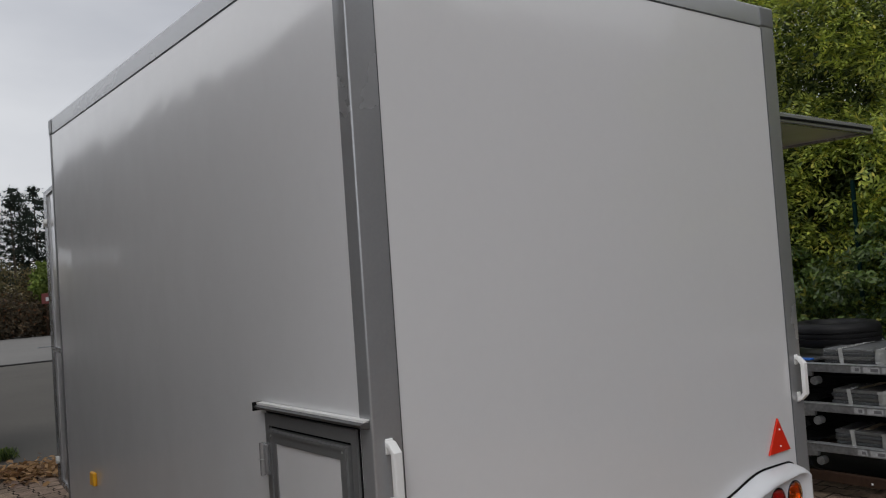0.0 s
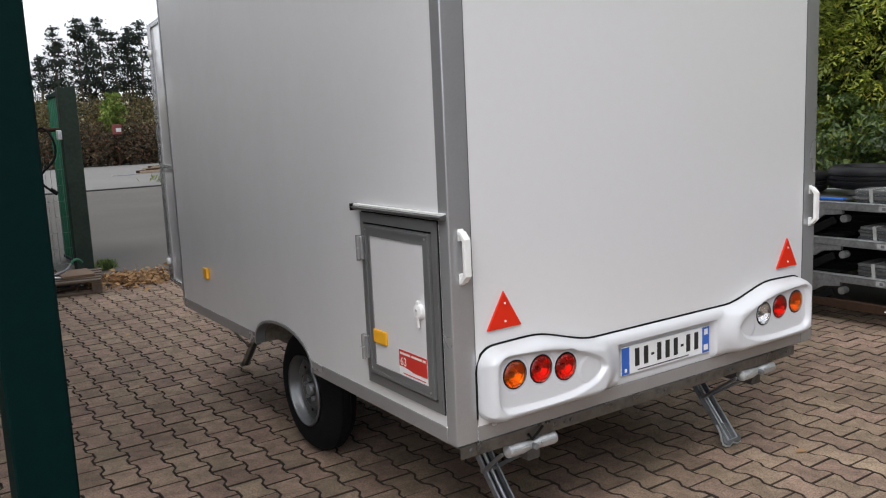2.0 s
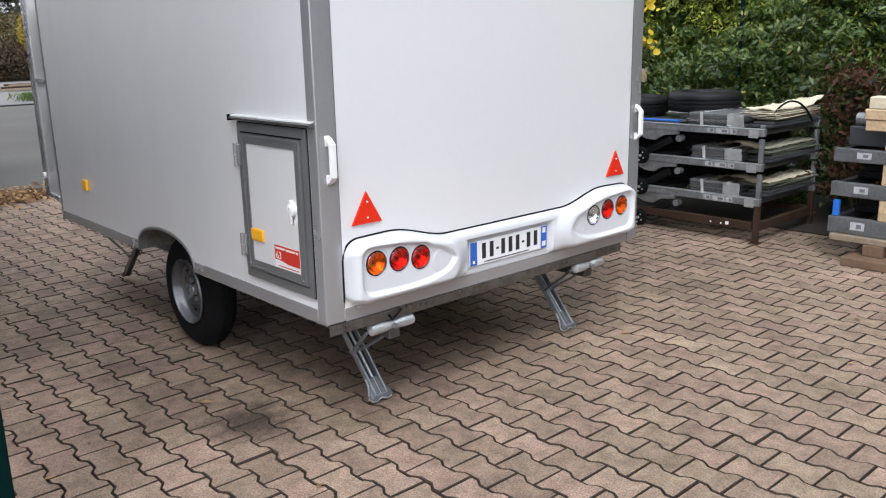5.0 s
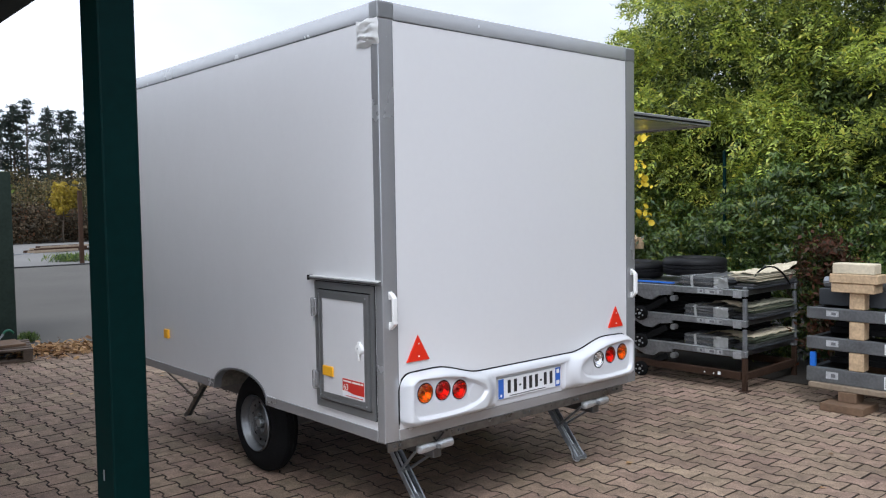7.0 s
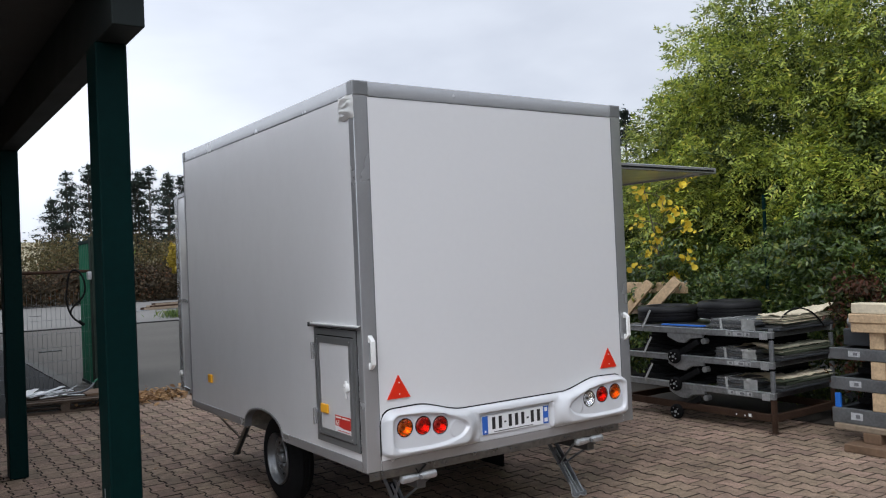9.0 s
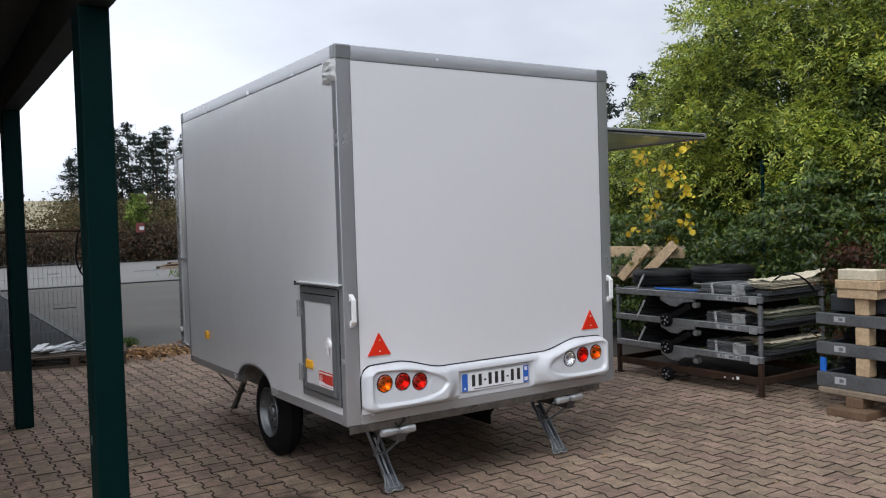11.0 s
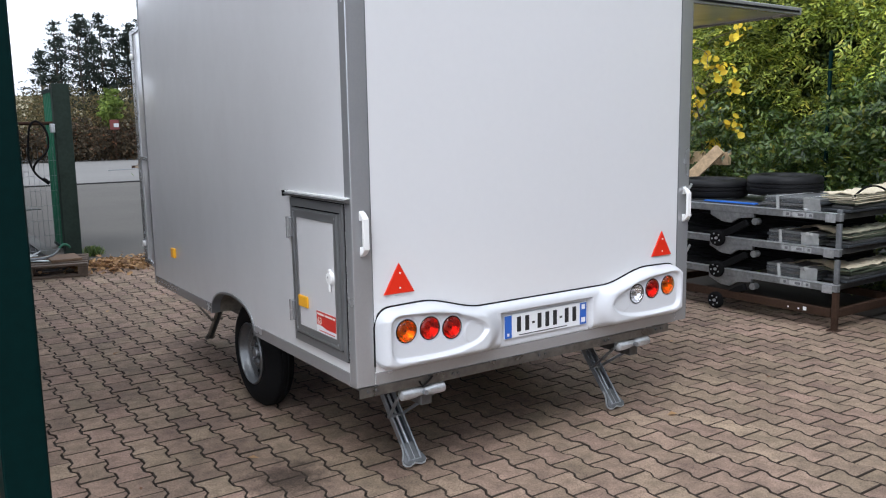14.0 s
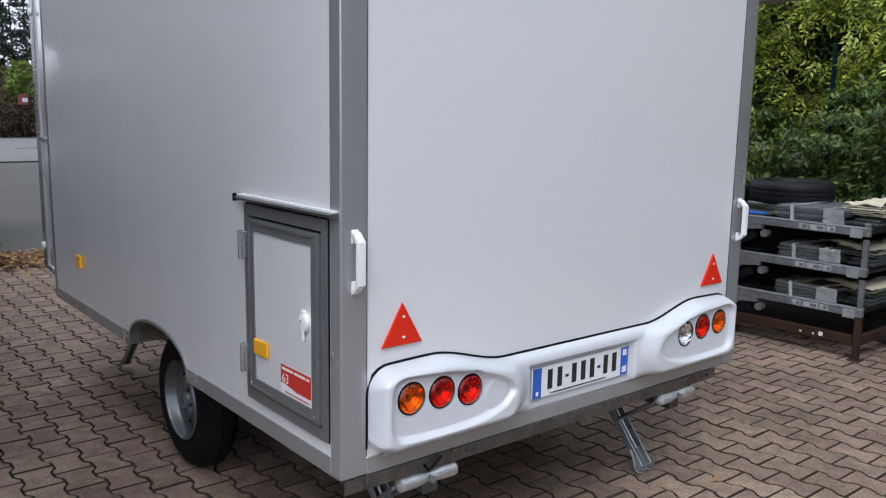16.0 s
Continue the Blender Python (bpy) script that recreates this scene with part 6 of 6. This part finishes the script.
n = 800
at = np.stack([rng.normal(0.68, 0.26, n), rng.normal(7.22, 0.24, n), np.abs(rng.normal(0, 0.024, n)) + 0.008], 1)
lp = leaf_object("leaf_litter", at, np.tile((0, 0, 1.0), (n, 1)), 0.075, 0.042, LEAF_FALLEN, droop=0.0, scatter=0.5, rounded=True)
tagged(lp, "heap of fallen orange leaves at the edge of the paving", "leaves", kind="stuff")
n = 90
at = np.stack([rng.uniform(-3, 4, n), rng.uniform(-3.5, 6.8, n), np.full(n, 0.008)], 1)
tagged(leaf_object("scattered_leaves", at, np.tile((0, 0, 1.0), (n, 1)), 0.05, 0.03, LEAF_FALLEN, droop=0.0, scatter=0.12), "a few dry leaves scattered over the paving", "leaves", kind="stuff")


# ---- far yard, scrub and pines ----
n = 500
for nm, cx, cy, sx, sy, hh, lab in (("grass_tuft", 0.60, 8.30, 0.05, 0.05, 0.09, "grass tuft at the gate post"), ("weeds", 6.75, 26.2, 0.35, 0.3, 0.22, "green weeds growing at the foot of the rusty post")):
    at = np.stack([rng.normal(cx, sx, n), rng.normal(cy, sy, n), rng.uniform(0.02, hh, n)], 1)
    tagged(leaf_object(nm, at, np.tile((0, 0, 0.2), (n, 1)), hh * 1.2, hh * 0.14, LEAF_DARK, droop=-1.5), lab, "grass", kind="stuff")
for k in range(6):
    y = 33.2 + 0.22 * k
    timber("scrap_beam", "long rusty beam lying in the far yard", (7.3 + 0.3 * (k % 3), y, 0.06 + 0.07 * (k % 3)), (9.4 + 0.4 * (k % 4), y + 0.5 - 0.12 * k, 0.07 + 0.08 * (k % 3)), 0.10, 0.10, RUST if k % 2 else WOOD_OLD, group="scrap beams")
timber("scrap_rod", "thin pale rod lying beside the scrap beams", (6.0, 32.3, 0.02), (7.4, 32.9, 0.02), 0.03, 0.03, GALV_DULL, group="scrap beams")
for x, y in ((3.17, 34.65), (0.89, 16.07)):
    tagged(part("drain_grate", boxed(x - 0.22, y - 0.12, -0.02, x + 0.22, y + 0.12, 0.002, bevel=0.002), FASCIA), "dark iron drain grate in the yard", "grate")
sg = tagged(part("sign_board", boxed(9.02, 45.2, 1.66, 9.52, 45.24, 2.20, bevel=0.01), SIGN_RED), "faded red sign board with a white field", "sign")
part("white_field", boxed(9.22, 45.18, 1.80, 9.48, 45.199, 2.0), LABEL, sg)
part("sign_post", rod(bmesh.new(), (9.27, 45.26, -0.05), (9.27, 45.26, 2.2), 0.03, 8), RUST, sg)
tagged(part("yard_post", boxed(6.50, 24.4, -0.05, 6.62, 24.52, 2.35, bevel=0.01), RUST), "dark rusty steel post in the far yard", "post")


def scrub():
    ats, outs = [], []
    for k in range(75):
        x = -26 + 1.1 * k + rng.normal() * 0.4
        h = 1.65 + 0.25 * math.sin(k * 1.3) + 0.35 * rng.random()
        y = 47 + rng.normal() * 0.8
        for lo_, hi_, m in ((0.75, 1.05, 120), (0.2, 0.75, 50)):
            at, out = crown_points((x, y, h * 0.42), (1.5, 1.5, h * 0.60), m, 16, 0.22, lo_, hi_)
            ats.append(at)
            outs.append(out)
    ob = leaf_object("bramble_scrub", np.concatenate(ats), np.concatenate(outs), 0.19, 0.10, LEAF_BROWN)
    tagged(ob, "brown autumn bramble thicket along the far yard", "scrub", kind="stuff")
    ats, outs = [], []
    for k in range(50):
        x = -24 + 1.6 * k + rng.normal() * 0.6
        h = 3.75 + 0.55 * rng.random() + (0.15 if x < 8 else 0.0)
        y = 52 + rng.normal() * 0.9
        for lo_, hi_, m in ((0.75, 1.06, 120), (0.2, 0.75, 50)):
            at, out = crown_points((x, y, h * 0.50), (1.55, 1.5, h * 0.5), m, 15, 0.26, lo_, hi_)
            ats.append(at)
            outs.append(out)
    ob = leaf_object("far_bushes", np.concatenate(ats), np.concatenate(outs), 0.18, 0.10, LEAF_OLIVE)
    tagged(ob, "tall olive-brown bushes behind the thicket", "bushes", kind="stuff")


scrub()
broadleaf("yellow_tree", "small tree with bright yellow autumn crown", (12.6, 46.0, 0), [((12.6, 45.6, 2.5), (0.75, 0.7, 0.95), 70)], LEAF_GOLD, leaf=(0.22, 0.12), trunk_r=0.06, seed=31)
broadleaf("lime_bush", "lime green slender bush before the pines", (9.25, 46.3, 0), [((9.25, 46.0, 2.9), (0.62, 0.6, 1.05), 80)], LEAF_LIME, leaf=(0.22, 0.12), trunk_r=0.06, seed=32)


def pine(x, y, h, seed):
    """Straight thin trunk with tiers of short ragged boughs and gaps between them."""
    t = thing("pine_tree", "tall dark pine with an open ragged crown", "tree", (x, y, 0), group="row of pines")
    r = np.random.default_rng(seed)
    part("trunk", tube(bmesh.new(), [(0, 0, -0.1), (0.08, 0, h * 0.4), (-0.03, 0.05, h * 0.75), (0.02, 0, h)], [0.14, 0.10, 0.06, 0.015], 7), BARK, t)
    ats, outs = [], []
    b = bmesh.new()
    tiers = 21
    for k in range(tiers):
        f = 0.26 + 0.74 * (k + 0.5 * r.random()) / tiers
        wide = 0.28 + 1.35 * min(1.0, (1.02 - f) * 2.6) * (0.7 + 0.45 * r.random())
        for q in range(int(r.integers(2, 5))):
            reach = wide * r.uniform(0.55, 1.1)
            a_ = r.uniform(0, 2 * math.pi)
            way = np.array([math.cos(a_), math.sin(a_), r.uniform(0.05, 0.4)])
            root = np.array([0, 0, h * f])
            tube(b, [tuple(root), tuple(root + way * reach * 0.6), tuple(root + way * reach)], [0.03, 0.02, 0.008], 4)
            m = 50
            s_ = 0.35 + 0.7 * r.random((m, 1))
            at = root + way * reach * s_ + r.normal(size=(m, 3)) * np.array([0.20, 0.20, 0.10])
            ats.append(at)
            outs.append(np.tile((way[0], way[1], 0.9), (m, 1)))
    at = np.array([0, 0, h - 0.25]) + r.normal(size=(60, 3)) * np.array([0.07, 0.07, 0.22])
    ats.append(at)
    outs.append(np.tile((0, 0, 1.0), (60, 1)))
    tagged(part("branch_whorl", b, BARK, t), kind="stuff")
    leaf_object("crown", np.concatenate(ats), np.concatenate(outs), 0.31, 0.095, LEAF_PINE, t, "ragged clumps of dark needles", droop=-0.3)
    return t


kinds = [pine(10.35, 75.0, 8.3, 1), pine(11.7, 75.4, 10.9, 2), pine(13.4, 74.6, 11.5, 3), pine(15.3, 75.0, 11.7, 4), pine(14.3, 76.0, 11.3, 5)]
for k in range(18):
    x = 16.4 + 1.28 * k + 0.3 * math.sin(k * 2.1)
    copy_thing(kinds[1 + k % 4], pose(x, 75 + 0.9 * math.sin(k * 1.7), -0.35 + 0.35 * math.sin(k * 3.3), 0, 0, 77 * k))
for k in range(7):
    copy_thing(kinds[1 + (k * 3) % 4], pose(12.4 + 2.9 * k, 77.5 + 0.6 * math.sin(k), -1.2, 0, 0, 50 * k + 20))
copy_thing(kinds[1], pose(27.5, 26.5, -2.0, 0, 0, 30))
copy_thing(kinds[2], pose(29.5, 25.6, -2.6, 0, 0, 130))

b = bmesh.new()
prism(b, [(95, -0.3), (110, 6.0), (160, 8.0), (320, 9.0), (320, -0.3)], "x", -250, 250)
tagged(part("backdrop_hill", b, FIELD), "pale distant field on a low rise", "hill", kind="structure")


# ---- paving: interlocking double-T stones ----
PX, PY = 0.1425, 0.20                         # pitch of the columns, length of a stone
ORIGIN = (0.4085, -0.496)                     # centre of one stone
GAP = 0.0040


def stone_outline(g):
    """A double-T stone: wide straight ends, waisted flanks."""
    w, n, e_ = 0.0825 - g * 0.95, 0.060 - g * 0.95, 0.1 - g * 0.95
    right = [(w, -e_), (w, -0.066), (n, -0.034), (n, 0.034), (w, 0.066), (w, e_)]
    return right + [(-x, -y) for x, y in right]


def stone_verts():
    low, mid, top = stone_outline(GAP), stone_outline(GAP), stone_outline(GAP + 0.0028)
    v = [(x, y, -0.030) for x, y in low] + [(x, y, -0.003) for x, y in mid] + [(x, y, 0.0) for x, y in top]
    f = []
    for k in range(2):
        for i in range(12):
            j = (i + 1) % 12
            f.append((k * 12 + i, k * 12 + j, k * 12 + 12 + j, k * 12 + 12 + i))
    t = 24
    # the waisted top as three convex fields
    f += [(t + 0, t + 1, t + 10, t + 11), (t + 1, t + 2, t + 9, t + 10), (t + 2, t + 3, t + 8, t + 9), (t + 3, t + 4, t + 7, t + 8), (t + 4, t + 5, t + 6, t + 7)]
    return v, f


def paving():
    bed = tagged(part("pavement", boxed(-9.0, -8.0, -0.35, 10.5, 7.20, -0.017), JOINT), "interlocking brown concrete pavers with dark sandy joints", "paving", kind="structure")
    v, f = stone_verts()
    me = bpy.data.meshes.new("paver")
    me.from_pydata(v, [], f)
    me.materials.append(PAVER)
    me.materials.append(JOINT)
    me.polygons.foreach_set("material_index", [1] * 24 + [0] * 5)
    rr = random.Random(11)
    rest_v, rest_f = [], []
    va = np.array(v)
    for i in range(-68, 72):
        x = ORIGIN[0] + PX * i
        for j in range(-37, 40):
            y = ORIGIN[1] + PY * j - (0.1 if i % 2 else 0.0)
            if not (-8.95 < x < 10.4 and -7.9 < y < 7.09):
                continue
            dz, tx, ty, tz = rr.gauss(0, 0.0012), rr.gauss(0, 0.006), rr.gauss(0, 0.006), rr.gauss(0, 0.008)
            if -0.75 < x < 2.25 and -1.95 < y < 0.85:
                ob = new("paver", me)
                ob.parent = bed
                ob.matrix_world = Matrix.Translation((x, y, dz)) @ Euler((tx, ty, tz)).to_matrix().to_4x4()
            else:
                c_, s_ = math.cos(tz), math.sin(tz)
                p = np.empty_like(va)
                p[:, 0] = x + va[:, 0] * c_ - va[:, 1] * s_
                p[:, 1] = y + va[:, 0] * s_ + va[:, 1] * c_
                p[:, 2] = va[:, 2] + dz + va[:, 0] * ty - va[:, 1] * tx
                k = len(rest_v) * 36
                rest_v.append(p)
                rest_f += [tuple(q + k for q in face) for face in f]
    far = bpy.data.meshes.new("paver_field")
    far.from_pydata(np.concatenate(rest_v).tolist(), [], rest_f)
    far.materials.append(PAVER_FAR)
    far.materials.append(JOINT)
    far.polygons.foreach_set("material_index", ([1] * 24 + [0] * 5) * len(rest_v))
    ob = new("paver_field", far)
    ob.parent = bed
    tagged(ob, "rows of brown interlocking pavers", kind="stuff")


paving()
